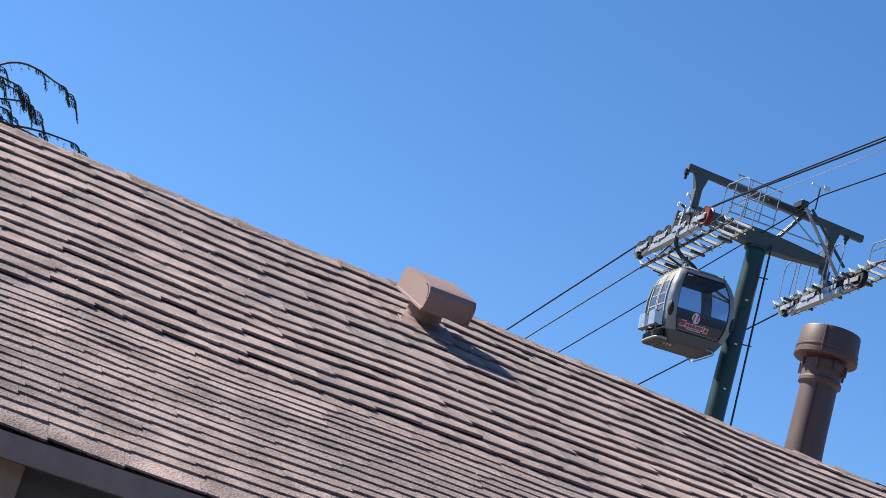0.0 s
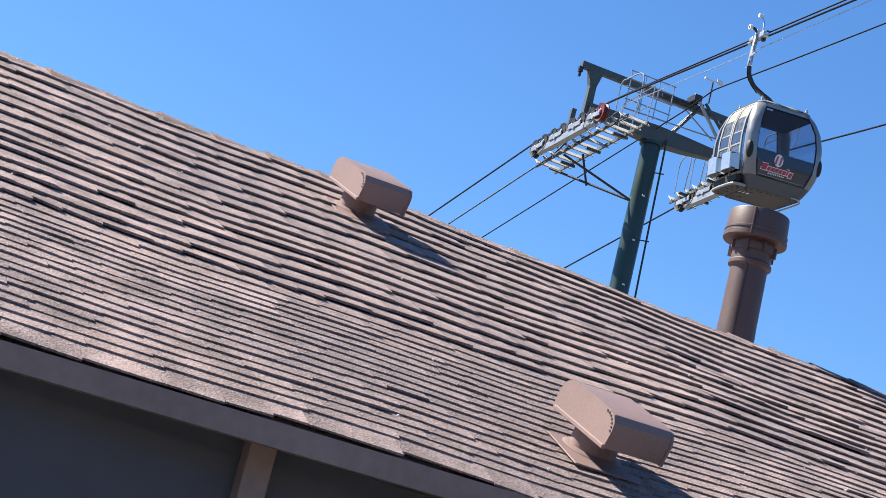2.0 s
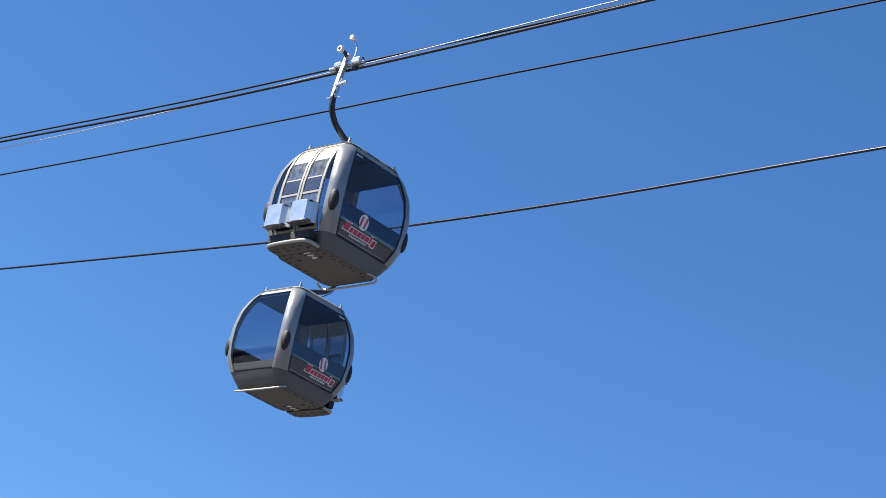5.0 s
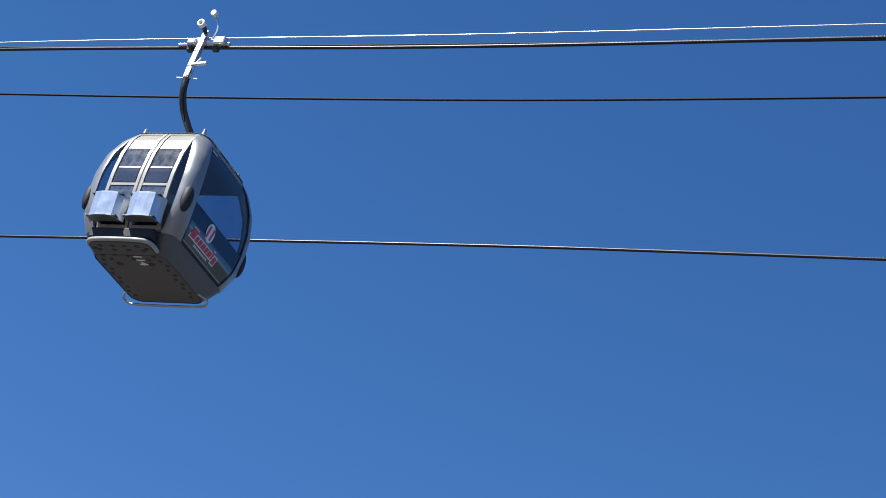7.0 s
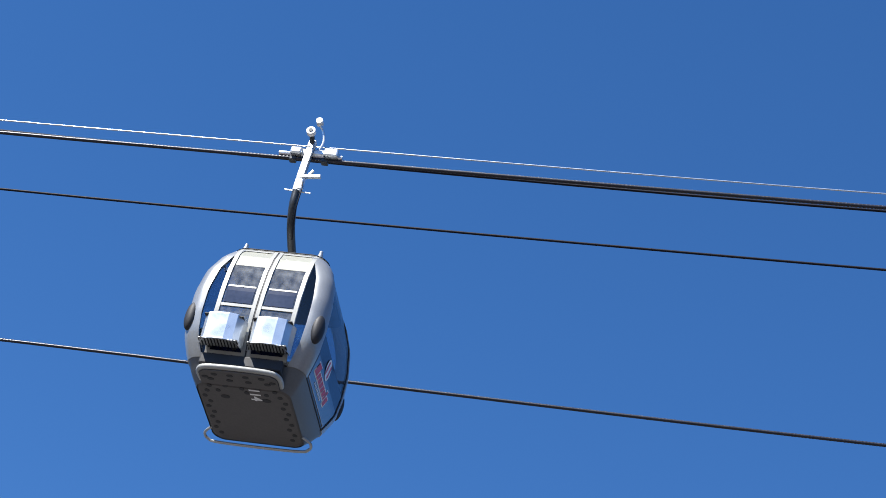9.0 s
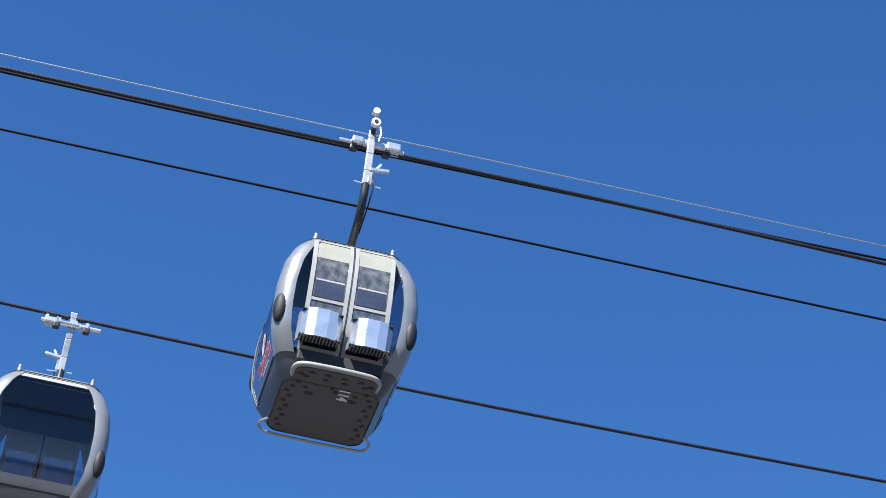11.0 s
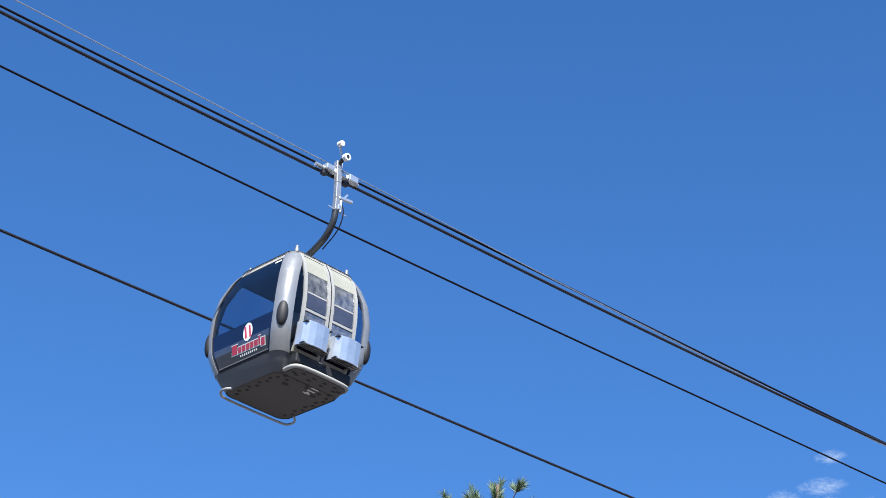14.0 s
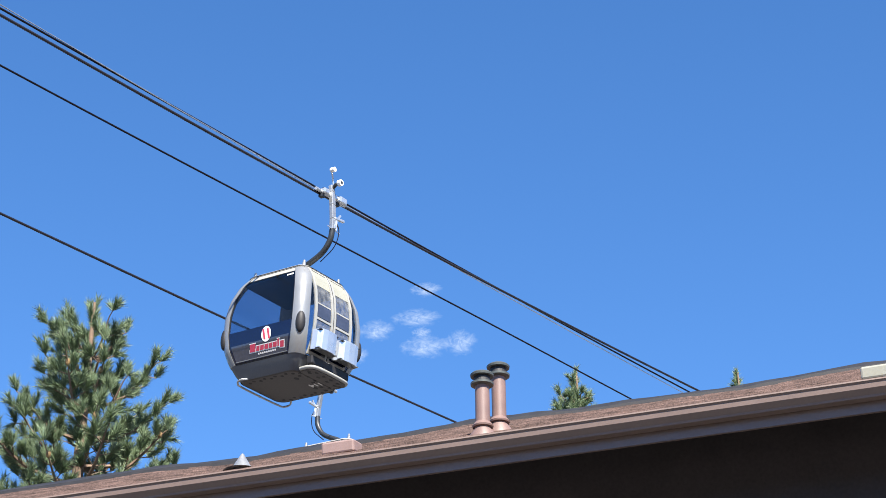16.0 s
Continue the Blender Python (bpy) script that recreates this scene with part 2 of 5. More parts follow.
def lathe(bm, rings, n=24, centre=(0, 0)):
    """A turned shape from (radius, height) rings, closed at both ends."""
    rows = [[bm.verts.new((centre[0] + r * math.cos(k * math.tau / n), centre[1] + r * math.sin(k * math.tau / n), z)) for k in range(n)] for r, z in rings]
    for a, b in zip(rows, rows[1:]):
        for k in range(n):
            bm.faces.new((a[k], a[(k + 1) % n], b[(k + 1) % n], b[k]))
    bm.faces.new(rows[0][::-1]), bm.faces.new(rows[-1])


def sheet(bm, outer, inner):
    """A solid plate between two grids of points."""
    h, w = len(outer), len(outer[0])
    o = [[bm.verts.new(p) for p in row] for row in outer]
    q = [[bm.verts.new(p) for p in row] for row in inner]
    for i in range(h - 1):
        for j in range(w - 1):
            bm.faces.new((o[i][j], o[i][j + 1], o[i + 1][j + 1], o[i + 1][j]))
            bm.faces.new((q[i][j], q[i + 1][j], q[i + 1][j + 1], q[i][j + 1]))
    for i in range(h - 1):
        bm.faces.new((o[i][0], o[i + 1][0], q[i + 1][0], q[i][0]))
        bm.faces.new((o[i][-1], q[i][-1], q[i + 1][-1], o[i + 1][-1]))
    for j in range(w - 1):
        bm.faces.new((o[0][j], q[0][j], q[0][j + 1], o[0][j + 1]))
        bm.faces.new((o[-1][j], o[-1][j + 1], q[-1][j + 1], q[-1][j]))
    bmesh.ops.recalc_face_normals(bm, faces=bm.faces)


def empty(name, m=None):
    ob = new(name)
    ob.empty_display_size = 0.3
    if m is not None:
        ob.matrix_basis = m
    return ob


# ---- ground ----
bm = bmesh.new()
bmesh.ops.create_grid(bm, x_segments=40, y_segments=40, size=2500)
tagged(part("ground", bm, M_GROUND), "worn grey asphalt ground reaching the horizon", "ground", kind="structure")

# unseen ring of hills, added to hold back the bright sky near the horizon
bm = bmesh.new()
rings = []
for r, hgt in ((640, 0), (660, 60), (700, 108), (800, 125)):
    rings.append([bm.verts.new((r * math.cos(k * math.tau / 120), r * math.sin(k * math.tau / 120),
                                hgt * (1 + 0.14 * math.sin(k * 0.31) + 0.08 * math.sin(k * 1.1 + 1)) - 2)) for k in range(120)])
for a, c in zip(rings, rings[1:]):
    for k in range(120):
        bm.faces.new((a[k], c[k], c[(k + 1) % 120], a[(k + 1) % 120]))
tagged(smooth(part("backdrop", bm, M_SKY_BLOCK), 80), "unseen dark hill ring added to block low sky light", "hills", kind="structure")

# ---- near house: shingled roof, eave, wall ----
# the lower edge of each shingle course, as a share of the slope: closer together near the eave
COURSE = [0.0, 0.030]
while COURSE[-1] < 1.0:
    COURSE.append(COURSE[-1] + 0.0172 + 0.0285 * max(0.0, min(1.0, (COURSE[-1] - 0.27) / 0.12)))
COURSE = [f / COURSE[-1] for f in COURSE] + [1.02]
COURSES = len(COURSE) - 2
Y0, Y1 = -9.0, 13.0


def eave_at(y):
    return Vector((-6.05 + 0.06 * max(-3.0, min(y, 5.0)), y, 2.50))


def ridge_at(y):
    return Vector((-9.58 - 0.105 * y, y, 4.40))


def sag(f, y):
    """The old roof's unevenness: it flattens below its middle and dips a little along its length."""
    return 0.045 * math.sin(math.pi * min(1, f * 1.6)) + 0.006 * math.sin(1.7 * y + 3 * f) + 0.005 * math.sin(4.1 * y - 3 * f)


def roof_at(f, y, lift=0.0):
    p = eave_at(y).lerp(ridge_at(y), f)
    return p + Vector((0, 0, sag(f, y))) + Vector((0.44, 0, 0.9)) * lift


house = empty("house")
tagged(house, "low house with a brown shingled gable roof and dark eave", "house")
bm = bmesh.new()
rows = [[roof_at(i / 24, Y0 + (Y1 - Y0) * j / 60, -0.012) for j in range(61)] for i in range(25)]
sheet(bm, rows, [[p - Vector((0, 0, 0.03)) for p in r] for r in rows])
roof_deck = part("roof", bm, M_SHINGLE, house, "brown asphalt shingle roof, weathered and slightly wavy")
bm = bmesh.new()
rows = [[ridge_at(y) + Vector((-i * 0.9, 0, -0.44 * i)) for y in (Y0, 0, 4, 8, Y1)] for i in range(5)]
sheet(bm, rows, [[p - Vector((0, 0, 0.12)) for p in r] for r in rows])
part("back_roof", bm, M_SHINGLE, house)
bm = bmesh.new()
rows = [[eave_at(Y0 + (Y1 - Y0) * j / 30) + Vector((0.014, 0, -0.004 - 0.075 * i)) for j in range(31)] for i in range(2)]
sheet(bm, rows, [[p - Vector((0.035, 0, 0)) for p in r] for r in rows])
part("fascia", bm, M_FASCIA, house, "dark brown painted fascia board")
bm = bmesh.new()
rows = [[eave_at(Y0 + (Y1 - Y0) * j / 30) + Vector((-0.03 - 0.22 * i, 0, -0.07 + 0.03 * i)) for j in range(31)] for i in range(2)]
sheet(bm, rows, [[p + Vector((0, 0, 0.03)) for p in r] for r in rows])
part("soffit", bm, M_FASCIA, house)
WX = -6.14
for name, c, s in (("wall", (WX, (Y0 - 1.7) / 2, 1.225), (0.12, -1.7 - Y0 - 0.8, 2.45)), ("wall", (WX, 8.1, 1.225), (0.12, 9.0, 2.45)), ("wall", (WX, 0.95, 0.35), (0.12, 5.3, 0.7)),
                   ("wall", (-10, Y0 + 0.4, 1.3), (7.0, 0.16, 2.6)), ("wall", (-10, Y1 - 0.4, 1.3), (7.0, 0.16, 2.6)), ("wall", (-13.0, 2, 1.2), (0.16, 21, 2.4))):
    bm = bmesh.new()
    box(bm, c, s)
    part(name, bm, M_WALL, house)
for y in (-1.16, -0.24, 0.68, 1.60, 2.52):
    w = empty("window")
    w.parent = house
    bm = bmesh.new()
    box(bm, (WX - 0.03, y + 0.46, 1.575), (0.02, 0.86, 1.75))
    part("pane", bm, M_WINDOW, w, "dark glass, part of its reflection put into the colour")
    bm = bmesh.new()
    box(bm, (WX + 0.01, y, 1.575), (0.10, 0.085, 1.75), bevel=0.006)
    part("mullion", bm, M_FASCIA, w)
    bm = bmesh.new()
    box(bm, (WX + 0.005, y + 0.46, 0.74), (0.09, 0.83, 0.08), bevel=0.006)
    part("sill", bm, M_FASCIA, w)

# ridge cap pieces
cap_mesh = None
for k in range(72):
    y = Y0 + 0.1 + k * 0.29
    if cap_mesh is None:
        bm = bmesh.new()
        prof = [(-0.15, -0.078), (-0.07, -0.03), (0, 0.0), (0.07, -0.03), (0.15, -0.078)]
        o = [[Vector((px, (j - 0.5) * 0.33, pz + 0.012 * (1 - j))) for px, pz in prof] for j in range(2)]
        sheet(bm, o, [[p - Vector((0, 0, 0.012)) for p in r] for r in o])
        cap_mesh = bpy.data.meshes.new("ridge_cap")
        bm.to_mesh(cap_mesh), bm.free()
        cap_mesh.materials.append(M_RIDGE)
    ob = new("ridge_cap", cap_mesh)
    ob.parent = roof_deck
    p = ridge_at(y)
    ob.location = p + Vector((0, 0, sag(1, y) + 0.006 + random.uniform(-0.003, 0.003)))
    ob.rotation_euler = (random.uniform(-0.008, 0.008), random.uniform(-0.02, 0.02), 0.105 + random.uniform(-0.02, 0.02))


# ---- roof vents and flues of the near house ----
def hood_vent(name, base, size, label):
    """A pipe with a boxy rain hood laid along the slope, and a flashing plate."""
    top = empty(name, Matrix.Translation(base) @ pose(0, 0, 0, 0, 26.0, 3))
    bm = bmesh.new()
    rod(bm, (-0.05 * size, 0, -0.06), (-0.06 * size, 0, 0.19 * size), 0.088 * size, n=24)
    smooth(part("neck", bm, M_BROWN, top))
    bm = bmesh.new()
    L, D, Hh, z0 = 0.235 * size, 0.41 * size, 0.125 * size, 0.0
    prof = [(-D / 2, 0.0), (-D / 2, Hh * 0.55), (-D * 0.47, Hh * 0.80), (-D * 0.40, Hh * 0.97), (-D * 0.34, Hh), (D * 0.36, Hh), (D * 0.44, Hh * 0.96),
            (D * 0.49, Hh * 0.78), (D / 2, Hh * 0.55), (D * 0.47, 0.0)]
    o = [[Vector((x, y, z + z0)) for x, z in prof] for y in (-L / 2, 0, L / 2)]
    sheet(bm, o, [[Vector((p.x * 0.95, p.y, max(z0, p.z - 0.012))) for p in r] for r in o])
    hood = smooth(part("hood", bm, M_BROWN, top), 25)
    hood.matrix_basis = pose(0.005, 0, 0.105 * size, 0, -2, 5)
    for y in (-L / 2, L / 2):
        bm = bmesh.new()
        bm.faces.new([bm.verts.new((x * 1.02, y, z * 1.02 + z0 - 0.004)) for x, z in prof])
        g = bmesh.ops.extrude_face_region(bm, geom=bm.faces[:])["geom"]
        bmesh.ops.translate(bm, vec=(0, 0.008 * (1 if y > 0 else -1), 0), verts=[q for q in g if isinstance(q, bmesh.types.BMVert)])
        bmesh.ops.recalc_face_normals(bm, faces=bm.faces)
        part("end_plate", bm, M_BROWN, hood)
        bm = bmesh.new()
        box(bm, (0, y * 1.06, z0 + 0.004), (D * 0.96, 0.012, 0.016), bevel=0.003)
        part("hem", bm, M_BROWN, hood)
        for k in range(7):
            bm = bmesh.new()
            a = math.pi / 2 * k / 6
            bmesh.ops.create_uvsphere(bm, u_segments=6, v_segments=4, radius=0.005,
                                      matrix=Matrix.Translation((D * (0.33 + 0.15 * math.sin(a)), y * 1.07, z0 + Hh * (0.52 + 0.42 * math.cos(a)))))
            part("rivet", bm, M_BROWN, hood)
    bm = bmesh.new()
    box(bm, (0, 0, 0.014), (0.30 * size, 0.29 * size, 0.006), bevel=0.002)
    part("flashing", bm, M_BROWN, top, "bent brown flashing plate")
    bm = bmesh.new()
    lathe(bm, [(0.115 * size, 0.018), (0.108 * size, 0.022), (0.091 * size, 0.026)], 24, (-0.05 * size, 0))
    smooth(part("boot", bm, M_BROWN, top))
    return tagged(top, label, "roof vent", "vents on the near roof")


def big_flue(base, height, label):
    """A painted round chimney flue with a drum cap above a collar."""
    top = empty("chimney_flue", Matrix.Translation(base))
    bm = bmesh.new()
    lathe(bm, [(0.150, -0.5), (0.135, 0.0), (0.113, height * 0.55), (0.108, height)], 32)
    smooth(part("pipe", bm, M_FLUE, top))
    seam_way = pose(0, 0, 0, 0, 0, -37)
    bm = bmesh.new()
    o = [[Vector((r + q, y, z)) for r, z in ((0.134, 0.0), (0.112, height * 0.55), (0.108, height - 0.15))] for y, q in ((-0.006, -0.01), (-0.006, 0.014), (0.004, 0.014), (0.004, -0.01))]
    sheet(bm, o, [[Vector((p.x - 0.004, 0, p.z)) for p in r] for r in o])
    part("seam", bm, M_FLUE, top, "folded standing seam").matrix_basis = seam_way
    c = height
    bm = bmesh.new()
    lathe(bm, [(0.110, c - 0.20), (0.128, c - 0.185), (0.128, c - 0.165), (0.119, c - 0.155), (0.119, c - 0.10), (0.131, c - 0.095), (0.131, c - 0.055), (0.116, c - 0.05), (0.116, c - 0.02)], 32)
    smooth(part("collar", bm, M_FLUE, top), 30)
    bm = bmesh.new()
    lathe(bm, [(0.118, c - 0.03), (0.186, c - 0.034), (0.190, c - 0.028), (0.190, c - 0.004), (0.184, c + 0.0), (0.184, c + 0.012), (0.188, c + 0.016), (0.188, c + 0.026), (0.183, c + 0.030),
               (0.178, c + 0.135), (0.175, c + 0.142), (0.166, c + 0.143), (0.130, c + 0.12)], 40)
    cap = smooth(part("cap", bm, M_FLUE, top, "drum cap with two rolled beads"), 30)
    bm = bmesh.new()
    box(bm, (0.184, 0, c + 0.052), (0.022, 0.012, 0.165), bevel=0.003)
    part("cap_seam", bm, M_FLUE, cap).matrix_basis = seam_way
    for k in range(8):
        bm = bmesh.new()
        a = k * math.tau / 8
        box(bm, (0.13 * math.cos(a), 0.13 * math.sin(a), c - 0.075 - 0.01 * (k % 3)), (0.03, 0.014, 0.05 + 0.015 * (k % 2)), pose(0, 0, 0, 0, 0, math.degrees(a)))
        part("bracket", bm, M_FLUE, top)
    return tagged(top, label, "flue", "flues on the near roof")


hood_vent("roof_vent", roof_at(0.82, 2.60), 1.0, "brown boxy gooseneck roof vent near the ridge")
hood_vent("roof_vent", roof_at(0.125, 2.80), 0.95, "brown boxy gooseneck roof vent near the eave")
big_flue((-10.55, 5.42, 3.95), 1.19, "tall brown painted flue with a drum cap behind the ridge")
big_flue((-8.98, 6.54, 3.29), 0.89, "short brown painted flue with a drum cap")

# ---- lift line ----
V_LINE = 4.744
ROPE_Y, FAR_Y, MID_Y = 19.91, 24.71, 22.31
TILT = 4.2


def beyond(x, z48, z52):
    """The line's height past the tower, falling away to the valley."""
    return z48 + (z48 - z52) * (x + 48) / 4 if x > -52 else z52 + 0.108 * (x + 52)


# heights of the lines at every 6 m along the span, from the tower on
HAUL_H = [20.2, 19.97, 19.725, 19.46, 19.341, 19.295, 19.201, 19.225, 19.284, 19.383, 19.443, 19.673, 19.904, 20.221, 20.641, 21.119, 21.631, 22.18, 22.771]
SIDE_H = [20.32, 20.14, 19.924, 19.681, 19.55, 19.416, 19.349, 19.301, 19.329, 19.47, 19.652, 19.893, 20.124, 20.368, 20.677, 21.025, 21.414, 21.845, 22.318]
PALE_H = [19.984, 19.779, 19.619, 19.509, 19.512, 19.548, 19.513, 19.55, 19.609, 19.739, 19.849, 19.953, 20.09, 20.295, 20.566, 20.891, 21.263, 21.679, 22.139]
MID_H = [21.199, 20.968, 20.756, 20.602, 20.488, 20.321, 20.215, 20.229, 20.292, 20.387, 20.473, 20.664, 20.911, 21.205, 21.501, 21.763, 22.059, 22.39, 22.757]
FAR_H = [20.297, 19.926, 19.578, 19.255, 19.121, 19.162, 19.178, 19.111, 19.065, 19.101, 19.273, 19.48, 19.695, 19.93, 20.234, 20.569, 20.94, 21.348, 21.795]


def span(x, heights):
    """A smooth height between the marks of a line."""
    u = max(0.0, min((x + 48) / 6, len(heights) - 1.001))
    i = int(u)
    t = u - i
    a, b = heights[max(i - 1, 0)], heights[i]
    c, d = heights[i + 1], heights[min(i + 2, len(heights) - 1)]
    return 0.5 * (2 * b + (c - a) * t + (2 * a - 5 * b + 4 * c - d) * t * t + (3 * b - a - 3 * c + d) * t ** 3)


def rope_z(x):
    return span(x, HAUL_H) if x > -48 else beyond(x, 20.19, 20.08)


def far_z(x):
    return span(x, FAR_H) if x > -48 else beyond(x, 20.07, 19.75)


def mid_z(x):
    return span(x, MID_H) if x > -48 else 20.70 + 0.108 * (x + 50)


def side_z(x):
    """The cable beside the haul rope, which the cabins pull away from it."""
    return span(x, SIDE_H) if x > -48 else 19.95 + 0.105 * (x + 46) + 0.58 * max(0.0, 1 + (x + 48) / 3)


def pale_z(x):
    return span(x, PALE_H) if x > -48 else 19.95 + 0.105 * (x + 46)


def cabin_z(x):
    """Height of the far rope's line of grips."""
    return 19.10 + 0.006375 * x + 0.000552 * x * x - 0.19 * math.exp(-((x + 29) / 8) ** 2) if x > -48 else far_z(x)


def line(name, y, zf, r, material, label, x0=-75, x1=75, dy=None):
    bm = bmesh.new()
    tube(bm, [(x, y + (dy(x) if dy else 0), zf(x)) for x in np.arange(x0, x1 + 0.1, 1.5)], r, 10)
    return tagged(smooth(part(name, bm, material)), label, "cable")


def twisted(y, zf, r, label, x0=-75.0, x1=60.0, lay=0.30, step=0.025):
    """A rope of six strands laid round one another."""
    xs = np.arange(x0, x1, step)
    zs = np.interp(xs, np.arange(x0, x1 + 1, 1.0), [zf(x) for x in np.arange(x0, x1 + 1, 1.0)])
    n = 12
    ang = np.arange(n) * math.tau / n
    rad = np.where(np.arange(n) % 2 == 0, r * 1.06, r * 0.80)
    a = ang[None, :] + (xs * math.tau / lay)[:, None]
    pts = np.stack([np.repeat(xs[:, None], n, 1), y + rad * np.cos(a), zs[:, None] + rad * np.sin(a)], -1).reshape(-1, 3)
    i, k = np.meshgrid(np.arange(len(xs) - 1) * n, np.arange(n), indexing="ij")
    k2 = (k + 1) % n
    quads = np.stack([i + k, i + k2, i + n + k2, i + n + k], -1).reshape(-1, 4)
    me = bpy.data.meshes.new("haul_rope")
    me.from_pydata(pts.tolist(), [], quads.tolist())
    me.materials.append(M_ROPE)
    ob = new("haul_rope", me)
    for p in me.polygons:
        p.use_smooth = True
    return tagged(ob, label, "cable")


twisted(ROPE_Y, rope_z, 0.026, "thick dark twisted steel haul rope of the lift")
twisted(FAR_Y, far_z, 0.026, "thick dark twisted steel haul rope, returning side")
line("signal_cable", MID_Y, mid_z, 0.019, M_CABLE, "thin black signal cable hung between the ropes")
line("signal_cable", ROPE_Y + 0.1, pale_z, 0.0105, M_PALE, "thin pale signal cable above the haul rope")
line("signal_cable", ROPE_Y + 0.12, side_z, 0.019, M_CABLE, "thin black signal cable beside the haul rope")

# ---- gondola cabin ----
ZS = [0.0, 0.12, 0.3, 0.55, 0.85, 1.2, 1.55, 1.85, 2.02, 2.12]
HX = [0.60, 0.675, 0.762, 0.845, 0.873, 0.872, 0.826, 0.722, 0.615, 0.535]
HY = [0.675, 0.753, 0.84, 0.922, 0.955, 0.955, 0.908, 0.803, 0.695, 0.612]
CR = 0.17


def hx(z):
    return float(np.interp(z, ZS, HX)) + 0.006


def hy(z):
    return float(np.interp(z, ZS, HY)) + 0.006


def edge_y(x, z, off=0.0):
    """How far out the cabin's long wall stands at x."""
    a, r = hx(z) - CR, CR
    d = max(0.0, min(abs(x) - a, r * 0.999))
    return hy(z) - r + math.sqrt(r * r - d * d) + off


def edge_x(y, z, off=0.0):
    a, r = hy(z) - CR, CR
    d = max(0.0, min(abs(y) - a, r * 0.999))
    return hx(z) - r + math.sqrt(r * r - d * d) + off


def side_plate(bm, side, lo, hi, z0, z1, off=0.0, thick=0.02, nz=10, nw=8):
    """A plate on the cabin's wall. side: 'x', '-x', 'y' or '-y'; lo and hi: its edges, as numbers or functions of the height."""
    flo, fhi = (lo if callable(lo) else lambda z: lo), (hi if callable(hi) else lambda z: hi)
    sg = -1 if side[0] == "-" else 1
    grids = []
    for o in (off, off - thick):
        g = []
        for i in range(nz + 1):
            z = z0 + (z1 - z0) * i / nz
            row = []
            for j in range(nw + 1):
                a = flo(z) + (fhi(z) - flo(z)) * j / nw
                row.append(Vector((sg * edge_x(a, z, o), a, z)) if side[-1] == "x" else Vector((a, sg * edge_y(a, z, o), z)))
            g.append(row)
        grids.append(g)
    sheet(bm, *grids)


def loop(z, off, n=9):
    """The cabin's outline at a height."""
    a, b, r = hx(z) - CR, hy(z) - CR, CR + off
    out = []
    for sx, sy, t0 in ((1, 1, 0), (-1, 1, 90), (-1, -1, 180), (1, -1, 270)):
        for k in range(n):
            t = radians(t0 + 90 * k / (n - 1))
            out.append(Vector((sx * a + r * math.cos(t), sy * b + r * math.sin(t), z)))
    return out


def ring(bm, levels, close_top=False, close_bottom=False):
    rows = [[bm.verts.new(p) for p in lv] for lv in levels]
    for a, b in zip(rows, rows[1:]):
        for k in range(len(a)):
            bm.faces.new((a[k], a[(k + 1) % len(a)], b[(k + 1) % len(a)], b[k]))
    if close_top:
        bm.faces.new(rows[-1])
    if close_bottom:
        bm.faces.new(rows[0][::-1])


def lettering(name, text, size, m, material, parent):
    cu = bpy.data.curves.new(name, "FONT")
    cu.body, cu.size, cu.extrude, cu.align_x, cu.align_y = text, size, 0.002, "CENTER", "CENTER"
    cu.offset = size * 0.025
    tmp = bpy.data.objects.new(name, cu)
    me = bpy.data.meshes.new_from_object(tmp)
    bpy.data.objects.remove(tmp)
    me.materials.clear()
    me.materials.append(material)
    ob = new(name, me)
    ob.parent, ob.matrix_basis = parent, m
    return ob


